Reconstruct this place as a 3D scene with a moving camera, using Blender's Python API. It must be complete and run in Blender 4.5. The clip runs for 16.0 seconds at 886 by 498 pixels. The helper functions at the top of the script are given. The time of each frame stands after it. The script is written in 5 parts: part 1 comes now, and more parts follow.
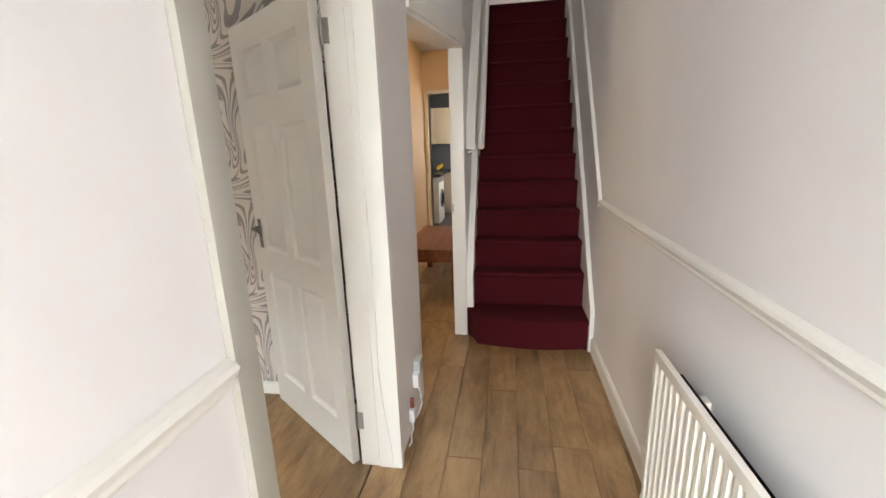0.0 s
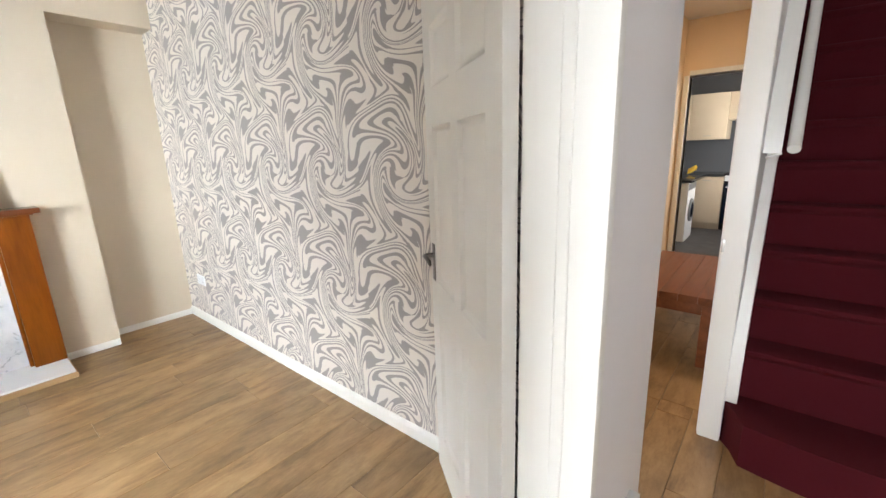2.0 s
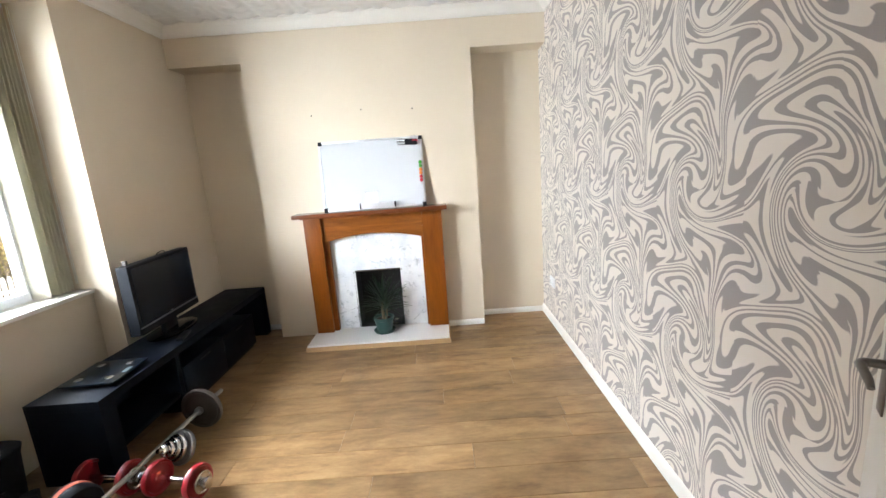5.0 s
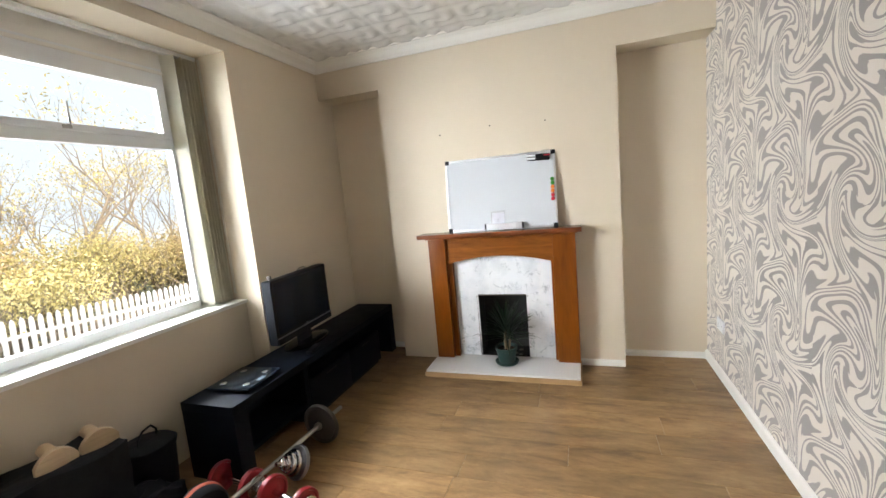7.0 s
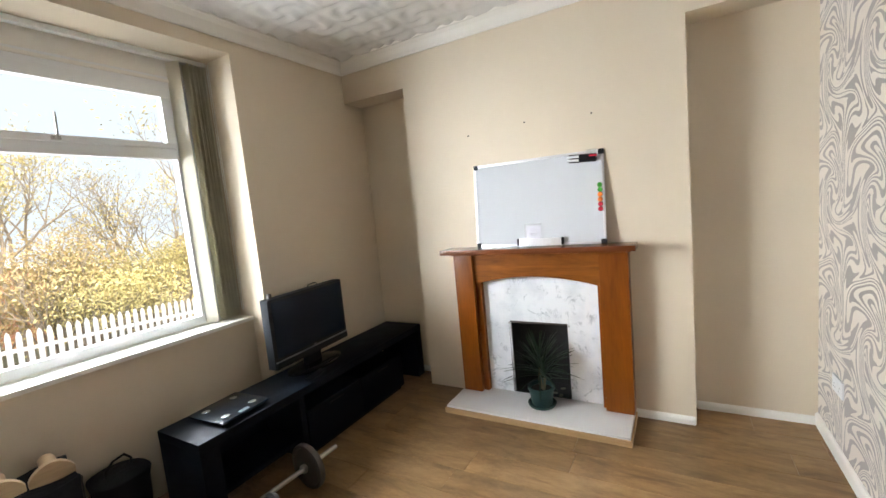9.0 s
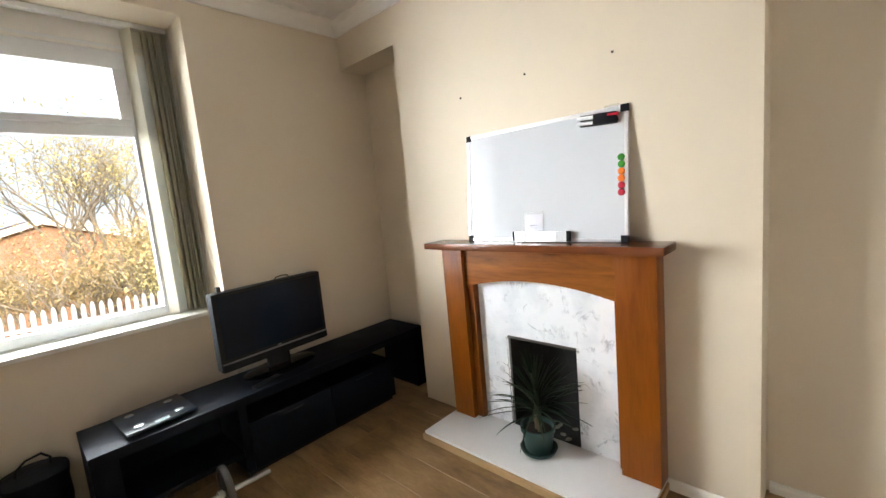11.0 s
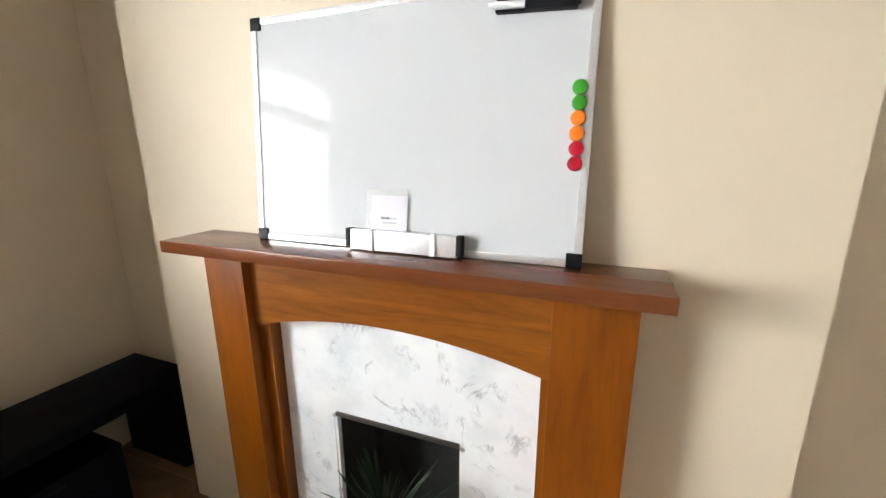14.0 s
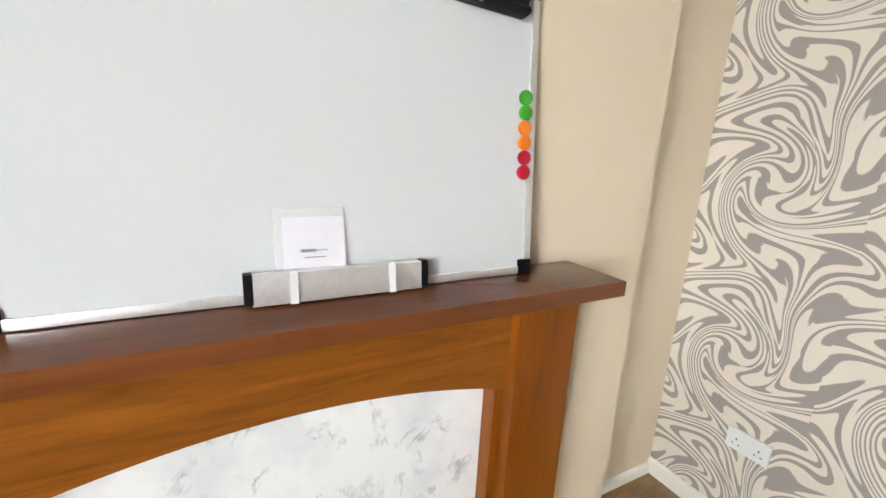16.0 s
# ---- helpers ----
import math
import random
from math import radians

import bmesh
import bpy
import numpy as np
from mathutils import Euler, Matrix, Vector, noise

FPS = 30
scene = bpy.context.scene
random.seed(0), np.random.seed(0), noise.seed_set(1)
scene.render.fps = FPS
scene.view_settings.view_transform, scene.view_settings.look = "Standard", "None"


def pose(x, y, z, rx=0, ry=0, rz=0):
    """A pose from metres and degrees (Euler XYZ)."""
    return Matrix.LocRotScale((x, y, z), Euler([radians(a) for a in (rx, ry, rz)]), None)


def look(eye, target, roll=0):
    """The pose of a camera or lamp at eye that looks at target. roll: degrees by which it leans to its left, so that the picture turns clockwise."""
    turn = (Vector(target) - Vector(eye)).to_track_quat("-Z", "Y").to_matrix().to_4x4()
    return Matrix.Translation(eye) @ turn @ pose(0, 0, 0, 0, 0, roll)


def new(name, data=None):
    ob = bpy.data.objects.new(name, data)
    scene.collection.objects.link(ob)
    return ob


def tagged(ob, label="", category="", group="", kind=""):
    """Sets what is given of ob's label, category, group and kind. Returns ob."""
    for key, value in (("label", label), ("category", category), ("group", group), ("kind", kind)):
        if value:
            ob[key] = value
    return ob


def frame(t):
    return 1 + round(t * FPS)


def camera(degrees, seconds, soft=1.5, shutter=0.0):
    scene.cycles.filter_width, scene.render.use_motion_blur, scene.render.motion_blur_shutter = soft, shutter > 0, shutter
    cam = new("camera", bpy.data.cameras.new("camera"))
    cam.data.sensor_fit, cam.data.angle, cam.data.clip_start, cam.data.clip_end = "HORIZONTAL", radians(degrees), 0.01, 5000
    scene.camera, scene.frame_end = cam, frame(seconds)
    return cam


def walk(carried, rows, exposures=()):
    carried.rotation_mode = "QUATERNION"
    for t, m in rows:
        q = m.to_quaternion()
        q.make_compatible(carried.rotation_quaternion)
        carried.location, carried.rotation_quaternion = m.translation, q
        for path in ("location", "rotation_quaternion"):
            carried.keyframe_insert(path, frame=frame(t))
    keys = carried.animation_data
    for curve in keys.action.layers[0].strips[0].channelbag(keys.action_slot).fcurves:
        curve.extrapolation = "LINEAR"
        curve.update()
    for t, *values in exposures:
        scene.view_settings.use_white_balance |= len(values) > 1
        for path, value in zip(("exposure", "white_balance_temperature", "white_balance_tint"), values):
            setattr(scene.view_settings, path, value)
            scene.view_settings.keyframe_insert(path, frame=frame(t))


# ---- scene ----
cam = camera(94.3, 16.0)
PATH = [
    (0, (0.064, -0.015, 1.417), (-0.246, 1.9, 0.929), -1.8),
    (0.5, (0.059, 0.208, 1.427), (-0.424, 2.088, 0.942), -1.9),
    (0.8, (0.056, 0.319, 1.431), (-0.573, 2.157, 0.957), -1.9),
    (1, (0.022, 0.38, 1.416), (-0.692, 2.188, 0.946), -2.0),
    (1.5, (-0.07, 0.552, 1.427), (-1.043, 2.236, 0.959), -1.9),
    (2, (-0.145, 0.692, 1.449), (-1.388, 2.186, 0.976), -1.9),
    (2.5, (-0.228, 0.836, 1.454), (-1.712, 2.093, 0.988), -2.2),
    (3, (-0.284, 0.94, 1.459), (-1.962, 1.926, 0.999), -2.3),
    (3.5, (-0.306, 0.99, 1.453), (-2.12, 1.704, 1.005), -2.7),
    (4, (-0.323, 1.017, 1.454), (-2.22, 1.476, 1.016), -3.1),
    (4.5, (-0.377, 1.035, 1.472), (-2.319, 1.26, 1.051), -3.6),
    (5, (-0.457, 1.042, 1.484), (-2.418, 1.037, 1.089), -4.1),
    (5.2, (-0.477, 1.037, 1.493), (-2.436, 0.944, 1.105), -4.3),
    (7.3, (-0.809, 1.114, 1.502), (-2.666, 0.416, 1.249), -5.3),
    (8, (-0.977, 1.153, 1.483), (-2.801, 0.365, 1.257), -5.5),
    (9, (-1.325, 1.303, 1.501), (-3.049, 0.313, 1.286), -5.4),
    (11.5, (-2.469, 1.562, 1.428), (-3.885, 0.176, 1.155), -5.1),
    (12, (-2.682, 1.553, 1.43), (-4.12, 0.201, 1.112), -4.8),
    (12.5, (-2.784, 1.483, 1.418), (-4.29, 0.215, 1.063), -4.0),
    (13, (-2.927, 1.321, 1.432), (-4.514, 0.173, 1.028), -2.9),
    (13.5, (-3.053, 1.137, 1.426), (-4.744, 0.168, 0.976), -1.7),
    (14, (-3.178, 0.956, 1.411), (-4.983, 0.237, 0.938), -0.3),
    (14.5, (-3.24, 0.786, 1.409), (-5.141, 0.404, 0.921), 0.9),
    (15, (-3.253, 0.577, 1.417), (-5.19, 0.626, 0.92), 1.9),
    (15.5, (-3.302, 0.43, 1.413), (-5.173, 0.943, 0.926), 2.7),
    (16, (-3.38, 0.323, 1.416), (-5.099, 1.234, 0.953), 2.8),
]
walk(cam, [(t, look(eye, target, roll)) for t, eye, target, roll in PATH],
     exposures=[(0, 1.1, 6600, 10), (1.0, 1.3, 6600, 10), (2.0, 1.45, 6200, 10), (3.0, 1.4, 6000, 10), (5.0, 1.4, 6200, 10), (7.3, 1.03, 6450, 10), (9.0, 1.03, 6450, 10), (12.0, 1.18, 6700, 10), (13.5, 1.15, 6800, 10), (14.5, 1.08, 6700, 10), (16.0, 0.98, 6800, 10)])

# ---- light ----
world = bpy.data.worlds.new("sky")
scene.world = world
world.use_nodes = True
wn = world.node_tree
sky = wn.nodes.new("ShaderNodeTexSky")
sky.sky_type, sky.sun_disc = "NISHITA", False
sky.sun_elevation, sky.sun_rotation = radians(38), radians(20)
wn.links.new(sky.outputs[0], wn.nodes["Background"].inputs[0])
wn.nodes["Background"].inputs[1].default_value = 0.15
sky.dust_density, sky.air_density, sky.ozone_density = 4.0, 1.4, 0.6


def lamp(name, kind, m, energy, colour=(1, 1, 1), size=(1, 1), spread=180):
    data = bpy.data.lights.new(name, kind)
    data.energy, data.color = energy, colour
    if kind == "AREA":
        data.shape, data.size, data.size_y, data.spread = "RECTANGLE", size[0], size[1], radians(spread)
    ob = new(name, data)
    ob.matrix_world = m
    return ob


sun = lamp("sun", "SUN", look((0, 12, 9), (-2, -10, 0)), 2.0, (1.0, 0.93, 0.82))
sun.data.angle = radians(0.6)
# unseen area lamps for daylight: outside the front window and in the front doorway
lamp("sky_daylight", "AREA", look((-4.0, -6.0, 5.15), (-2.4, -1.5, 1.6)), 850, (0.90, 0.95, 1.0), (7.0, 1.4))
lamp("side_daylight", "AREA", look((-0.85, -3.0, 1.9), (-1.5, 0.0, 1.7)), 195, (0.91, 0.96, 1.0), (2.5, 2.0))
lamp("front_door_daylight", "AREA", pose(0.1, -1.33, 1.25, 90, 0, -34), 4.8, (1.0, 0.95, 0.90), (0.6, 1.7))
# added fill before the solid dining end wall, where no window is built
lamp("dining_window_daylight", "AREA", pose(-3.9, 3.4, 1.5, 90, 0, -90), 12, (1.0, 0.80, 0.56), (1.3, 1.3))
# unseen warm bulb added below the dining ceiling to light the peach wall
lamp("dining_ceiling_lamp", "AREA", pose(-0.72, 4.5, 2.72), 8, (1.0, 0.74, 0.46), (0.3, 0.3))
# fill lamp added out of view to brighten the kitchen units
lamp("kitchen_window_daylight", "AREA", pose(0.05, 7.9, 1.6, 90, 0, 90), 17, (1.0, 0.93, 0.84), (1.0, 1.0))
# unseen fill added over the stairwell to lift the stairs and hall wall
lamp("landing_daylight", "AREA", pose(0.2, 5.9, 4.9, 20, 0, 180), 6.5, (1.0, 0.92, 0.84), (0.7, 0.7))


# ---- materials ----
class Nodes:
    """A small wrapper to write a node material in few lines."""

    def __init__(self, name, rough=0.6, metal=0.0, spec=0.5):
        self.mat = bpy.data.materials.new(name)
        self.mat.use_nodes = True
        self.tree = self.mat.node_tree
        self.bsdf = self.tree.nodes["Principled BSDF"]
        self.bsdf.inputs["Roughness"].default_value = rough
        self.bsdf.inputs["Metallic"].default_value = metal
        self.bsdf.inputs["Specular IOR Level"].default_value = spec
        self.coord = None

    def add(self, kind, **values):
        node = self.tree.nodes.new("ShaderNode" + kind)
        for key, value in values.items():
            node.inputs[key.replace("_", " ")].default_value = value
        return node

    def link(self, a, b):
        self.tree.links.new(a, b)

    def place(self, scale=(1, 1, 1), spin=(0, 0, 0)):
        if self.coord is None:
            self.coord = self.add("TexCoord")
        m = self.add("Mapping")
        m.inputs["Scale"].default_value, m.inputs["Rotation"].default_value = scale, spin
        self.link(self.coord.outputs["Object"], m.inputs["Vector"])
        return m.outputs[0]

    def noise(self, scale, detail=3.0, rough=0.55, vector=None, distortion=0.0):
        n = self.add("TexNoise", Scale=scale, Detail=detail, Roughness=rough, Distortion=distortion)
        self.link(vector if vector is not None else self.place(), n.inputs["Vector"])
        return n.outputs["Fac"]

    def math(self, op, a, b=None, clamp=False):
        n = self.add("Math")
        n.operation, n.use_clamp = op, clamp
        for i, v in enumerate((a, b)):
            if v is None:
                continue
            if isinstance(v, (int, float)):
                n.inputs[i].default_value = v
            else:
                self.link(v, n.inputs[i])
        return n.outputs[0]

    def ramp(self, fac, *stops):
        n = self.add("ValToRGB")
        e = n.color_ramp.elements
        while len(e) < len(stops):
            e.new(0.5)
        for el, (pos, col) in zip(e, stops):
            el.position, el.color = pos, (*col, 1)
        self.link(fac, n.inputs[0])
        return n.outputs[0]

    def mix(self, fac, a, b, blend="MIX"):
        n = self.add("Mix")
        n.data_type, n.blend_type = "RGBA", blend
        if isinstance(fac, (int, float)):
            n.inputs[0].default_value = fac
        else:
            self.link(fac, n.inputs[0])
        for i, v in ((6, a), (7, b)):
            if isinstance(v, tuple):
                n.inputs[i].default_value = (*v, 1)
            else:
                self.link(v, n.inputs[i])
        return n.outputs[2]

    def colour(self, v):
        if isinstance(v, tuple):
            self.bsdf.inputs["Base Color"].default_value = (*v, 1)
        else:
            self.link(v, self.bsdf.inputs["Base Color"])
        return self

    def roughness(self, v):
        self.link(v, self.bsdf.inputs["Roughness"])
        return self

    def bump(self, height, strength=0.2, distance=0.01):
        n = self.add("Bump", Strength=strength, Distance=distance)
        self.link(height, n.inputs["Height"])
        self.link(n.outputs[0], self.bsdf.inputs["Normal"])
        return self


def painted(name, colour, rough=0.5, wear=0.06, grain=60.0, bump=0.15, distance=0.002):
    n = Nodes(name, rough)
    big = n.noise(1.3, 4)
    dark = tuple(c * (1 - wear) for c in colour)
    base = n.mix(n.ramp(big, (0.35, (0, 0, 0)), (0.7, (1, 1, 1))), dark, colour)
    fine = n.noise(grain, 4)
    n.colour(n.mix(n.math("MULTIPLY", fine, 0.06), base, tuple(c * 0.7 for c in colour)))
    n.roughness(n.math("ADD", n.math("MULTIPLY", big, 0.08), rough - 0.04))
    return n.bump(fine, bump, distance).mat


def plain(name, colour, rough=0.5, metal=0.0, wear=0.12, grain=90.0, bump=0.08, spec=0.5):
    n = Nodes(name, rough, metal, spec)
    f = n.noise(grain, 3)
    n.colour(n.mix(f, tuple(c * (1 - wear) for c in colour), tuple(min(1, c * (1 + wear)) for c in colour)))
    n.roughness(n.math("ADD", n.math("MULTIPLY", n.noise(7, 3), 0.2), rough - 0.1))
    return n.bump(f, bump, 0.002).mat


def wood(name, light, dark, axis, rough=0.35, scale=1.0, spread=0.5):
    """Timber with its grain along one axis (0, 1 or 2)."""
    n = Nodes(name, rough, 0, 0.25)
    s = [9.0 * scale] * 3
    s[axis] = 0.8 * scale
    info = n.add("ObjectInfo")
    shift = n.add("VectorMath")
    shift.operation = "MULTIPLY_ADD"
    comb = n.add("CombineXYZ")
    for i in range(3):
        n.link(info.outputs["Random"], comb.inputs[i])
    n.link(comb.outputs[0], shift.inputs[0])
    shift.inputs[1].default_value = (7.3, 11.1, 5.7)
    n.link(n.place(tuple(s)), shift.inputs[2])
    v = shift.outputs[0]
    rings = n.noise(1.0, 5, 0.6, v, 1.4)
    grain = n.noise(9.0, 3, 0.6, v)
    base = n.ramp(rings, (0.3, dark), (0.5, tuple((a + b) / 2 for a, b in zip(light, dark))), (0.72, light))
    tone = n.math("ADD", n.math("MULTIPLY", info.outputs["Random"], spread * 0.5), 1 - spread * 0.25)
    tint = n.add("CombineColor")
    for i in range(3):
        n.link(tone, tint.inputs[i])
    base = n.mix(1.0, base, tint.outputs[0], "MULTIPLY")
    streak = n.ramp(grain, (0.38, tuple(c * 0.6 for c in dark)), (0.52, light))
    n.colour(n.mix(0.12, base, streak))
    n.roughness(n.math("ADD", n.math("MULTIPLY", grain, 0.2), rough - 0.1))
    return n.bump(grain, 0.03, 0.001).mat


def plank_wood(name, light, mid, dark):
    """Laminate boards with long grain, darker strips and a few knots."""
    n = Nodes(name, 0.34)
    info = n.add("ObjectInfo")
    comb = n.add("CombineXYZ")
    for i in range(3):
        n.link(info.outputs["Random"], comb.inputs[i])
    shift = n.add("VectorMath")
    shift.operation = "MULTIPLY_ADD"
    n.link(comb.outputs[0], shift.inputs[0])
    shift.inputs[1].default_value = (13.0, 29.0, 3.0)
    n.link(n.place((6.5, 1.5, 1)), shift.inputs[2])
    v = shift.outputs[0]
    streaks = n.noise(1.6, 7, 0.68, v, 0.35)
    fine = n.noise(14, 4, 0.65, v)
    blotch = n.noise(2.6, 3, 0.5, shift.outputs[0])
    base = n.ramp(streaks, (0.30, dark), (0.46, mid), (0.64, light))
    base = n.mix(n.math("MULTIPLY", n.ramp(fine, (0.35, (0, 0, 0)), (0.6, (1, 1, 1))), 0.35), n.mix(0.35, base, dark), base)
    wide = n.ramp(n.noise(5.5, 5, 0.62, n.place((1, 0.55, 1)), 0.4), (0.34, (0.56, 0.52, 0.46)), (0.56, (1, 1, 1)))
    base = n.mix(0.75, base, wide, "MULTIPLY")
    knots = n.add("TexVoronoi", Scale=1.0)
    n.link(n.place((4.2, 1.7, 1)), knots.inputs["Vector"])
    spot = n.ramp(knots.outputs["Distance"], (0.02, (1, 1, 1)), (0.13, (0, 0, 0)))
    base = n.mix(n.math("MULTIPLY", spot, 0.7), base, tuple(c * 0.35 for c in dark))
    tone = n.math("ADD", n.math("MULTIPLY", info.outputs["Random"], 0.34), 0.83)
    tint = n.add("CombineColor")
    for i in range(3):
        n.link(tone, tint.inputs[i])
    n.colour(n.mix(1.0, base, tint.outputs[0], "MULTIPLY"))
    n.roughness(n.math("ADD", n.math("MULTIPLY", blotch, 0.22), 0.25))
    return n.bump(fine, 0.14, 0.0015).mat


def marbled(name):
    n = Nodes(name, 0.22)
    v = n.place((1, 1, 1))
    warp = n.noise(5, 4, 0.6, v)
    vein = n.noise(4.2, 6, 0.66, v, 2.0)
    line = n.math("ABSOLUTE", n.math("SUBTRACT", vein, 0.5))
    veins = n.ramp(line, (0.0, (1, 1, 1)), (0.035, (0, 0, 0)))
    gate = n.ramp(n.noise(11, 3), (0.50, (0, 0, 0)), (0.66, (1, 1, 1)))
    cloud = n.ramp(warp, (0.3, (0.68, 0.71, 0.74)), (0.55, (0.84, 0.86, 0.88)))
    n.colour(n.mix(n.math("MULTIPLY", n.math("MULTIPLY", veins, gate), 0.7), cloud, (0.25, 0.28, 0.31)))
    return n.bump(warp, 0.03, 0.001).mat


def glassy(name, tint=(1, 1, 1)):
    n = Nodes(name, 0.02)
    n.bsdf.inputs["Transmission Weight"].default_value = 1.0
    n.bsdf.inputs["IOR"].default_value = 1.12
    n.colour(tint)
    return n.mat


def swirl_paper():
    """Retro marbled swirls: slanting stripes curled round eight centres, repeating every 0.53 m across and 0.65 m up."""
    n = Nodes("swirl_wallpaper", 0.5)
    sep = n.add("SeparateXYZ")
    n.link(n.place(), sep.inputs[0])
    T = 2 * math.pi
    x0, z0 = n.math("DIVIDE", sep.outputs[0], 0.53), n.math("DIVIDE", sep.outputs[2], 0.65)

    def wrapped(v, c):
        d = n.math("SUBTRACT", v, c)
        return n.math("SUBTRACT", d, n.math("FLOOR", n.math("ADD", d, 0.5)))

    def twist(u, v, curls):
        """Turns the sheet about each centre: place, radius in metres, angle at the middle."""
        for cu, cv, r, angle in curls:
            wu, wv = n.math("MULTIPLY", wrapped(u, cu), 0.53), n.math("MULTIPLY", wrapped(v, cv), 0.65)
            d2 = n.math("DIVIDE", n.math("ADD", n.math("MULTIPLY", wu, wu), n.math("MULTIPLY", wv, wv)), r * r)
            th = n.math("MULTIPLY", n.math("EXPONENT", n.math("MULTIPLY", d2, -1.0)), angle)
            c, s = n.math("COSINE", th), n.math("SINE", th)
            nu = n.math("SUBTRACT", n.math("MULTIPLY", wu, c), n.math("MULTIPLY", wv, s))
            nv = n.math("ADD", n.math("MULTIPLY", wu, s), n.math("MULTIPLY", wv, c))
            u = n.math("ADD", u, n.math("DIVIDE", n.math("SUBTRACT", nu, wu), 0.53))
            v = n.math("ADD", v, n.math("DIVIDE", n.math("SUBTRACT", nv, wv), 0.65))
        return u, v

    u, v = twist(x0, z0, ((0.20, 0.10, 0.13, 2.4), (0.72, 0.22, 0.13, -2.4), (0.24, 0.42, 0.12, 2.6), (0.76, 0.56, 0.13, 2.4), (0.22, 0.74, 0.13, -2.6), (0.74, 0.88, 0.12, 2.4), (0.48, 0.32, 0.07, 2.4), (0.50, 0.66, 0.07, -2.4)))
    f = n.math("SUBTRACT", n.math("MULTIPLY", u, 6.0), n.math("MULTIPLY", v, 4.0))
    field = n.math("SINE", n.math("MULTIPLY", f, T))
    ink = n.ramp(n.math("ADD", n.math("MULTIPLY", field, 0.25), 0.5), (0.43, (1, 1, 1)), (0.49, (0, 0, 0)))
    grain = n.noise(400, 2)
    cream = n.mix(n.noise(2.0, 3), (0.71, 0.65, 0.575), (0.77, 0.715, 0.64))
    grey = n.mix(grain, (0.29, 0.262, 0.245), (0.38, 0.345, 0.325))
    n.colour(n.mix(ink, cream, grey))
    n.roughness(n.math("SUBTRACT", 0.46, n.math("MULTIPLY", ink, 0.14)))
    return n.bump(n.math("ADD", ink, n.math("MULTIPLY", grain, 0.3)), 0.2, 0.001).mat


wallpaper = swirl_paper()

cream_wall = painted("cream_wall_paint", (0.71, 0.612, 0.47), 0.62, 0.05, 140, 0.12)
white_hall = painted("white_hall_wall_paint", (0.83, 0.808, 0.80), 0.55, 0.05, 110, 0.15)
peach_wall = painted("peach_wall_paint", (0.84, 0.65, 0.43), 0.6, 0.05)
gloss_white = painted("white_gloss_paint", (0.82, 0.80, 0.745), 0.36, 0.03, 30, 0.08)
upvc = painted("white_upvc", (0.80, 0.82, 0.83), 0.3, 0.03, 50, 0.03)
radiator_white = painted("cream_radiator_enamel", (0.80, 0.78, 0.70), 0.3, 0.04, 40, 0.04)
laminate = plank_wood("oak_laminate", (0.44, 0.285, 0.138), (0.335, 0.203, 0.09), (0.145, 0.078, 0.032))
underlay = plain("dark_floor_joint", (0.13, 0.078, 0.04), 0.8)
cherry = wood("stained_cherry", (0.255, 0.074, 0.005), (0.155, 0.038, 0.003), 2, 0.33, 1.1, 0.16)
cherry_y = wood("stained_cherry_rail", (0.29, 0.098, 0.012), (0.125, 0.032, 0.004), 1, 0.33, 1.5, 0.16)
cherry_dark = wood("stained_cherry_shelf", (0.185, 0.060, 0.020), (0.13, 0.038, 0.013), 1, 0.20, 1.2, 0.1)
marble = marbled("white_marble")
hearth_stone = painted("white_hearth_stone", (0.78, 0.77, 0.75), 0.3, 0.04, 30, 0.03)
soot = plain("sooty_firebrick", (0.022, 0.021, 0.02), 0.85, 0, 0.5, 30, 0.5)
black_ash = plain("black_ash_veneer", (0.005, 0.007, 0.012), 0.5, 0, 0.35, 60, 0.08, 0.08)
black_plastic = plain("black_plastic", (0.007, 0.007, 0.009), 0.42, spec=0.16)
screen_mat = plain("dark_screen", (0.005, 0.010, 0.022), 0.14, 0, 0.05, spec=0.2)
silver = plain("silver_plastic", (0.24, 0.245, 0.255), 0.45, 0.5)
chrome = plain("chrome", (0.75, 0.75, 0.76), 0.14, 1.0, 0.03)
steel = plain("brushed_steel", (0.45, 0.44, 0.42), 0.32, 1.0)
grey_iron = plain("dull_grey_iron", (0.075, 0.065, 0.055), 0.55, 0.3)
red_paint = plain("red_vinyl", (0.25, 0.009, 0.016), 0.35)
coral = plain("coral_band", (0.72, 0.16, 0.10), 0.5)
pewter = plain("dark_pewter_handle", (0.20, 0.185, 0.17), 0.32, 0.9)


# ---- building helpers ----
def box(bm, x0, x1, y0, y1, z0, z1, bevel=0.0, m=None):
    """A box, with its edges rounded by one bevel."""
    made = bmesh.ops.create_cube(bm, size=1.0)["verts"]
    bmesh.ops.scale(bm, verts=made, vec=(abs(x1 - x0), abs(y1 - y0), abs(z1 - z0)))
    bmesh.ops.translate(bm, verts=made, vec=((x0 + x1) / 2, (y0 + y1) / 2, (z0 + z1) / 2))
    edges = list({e for v in made for e in v.link_edges})
    if bevel:
        r = bmesh.ops.bevel(bm, geom=edges, offset=bevel, segments=2, profile=0.7, affect="EDGES")
        made = list({v for f in r["faces"] for v in f.verts})
    if m is not None:
        bmesh.ops.transform(bm, matrix=m, verts=made)
    return made


def boxes(*rows, bevel=0.0, m=None):
    bm = bmesh.new()
    for r in rows:
        box(bm, *r, bevel=bevel, m=m)
    return bm


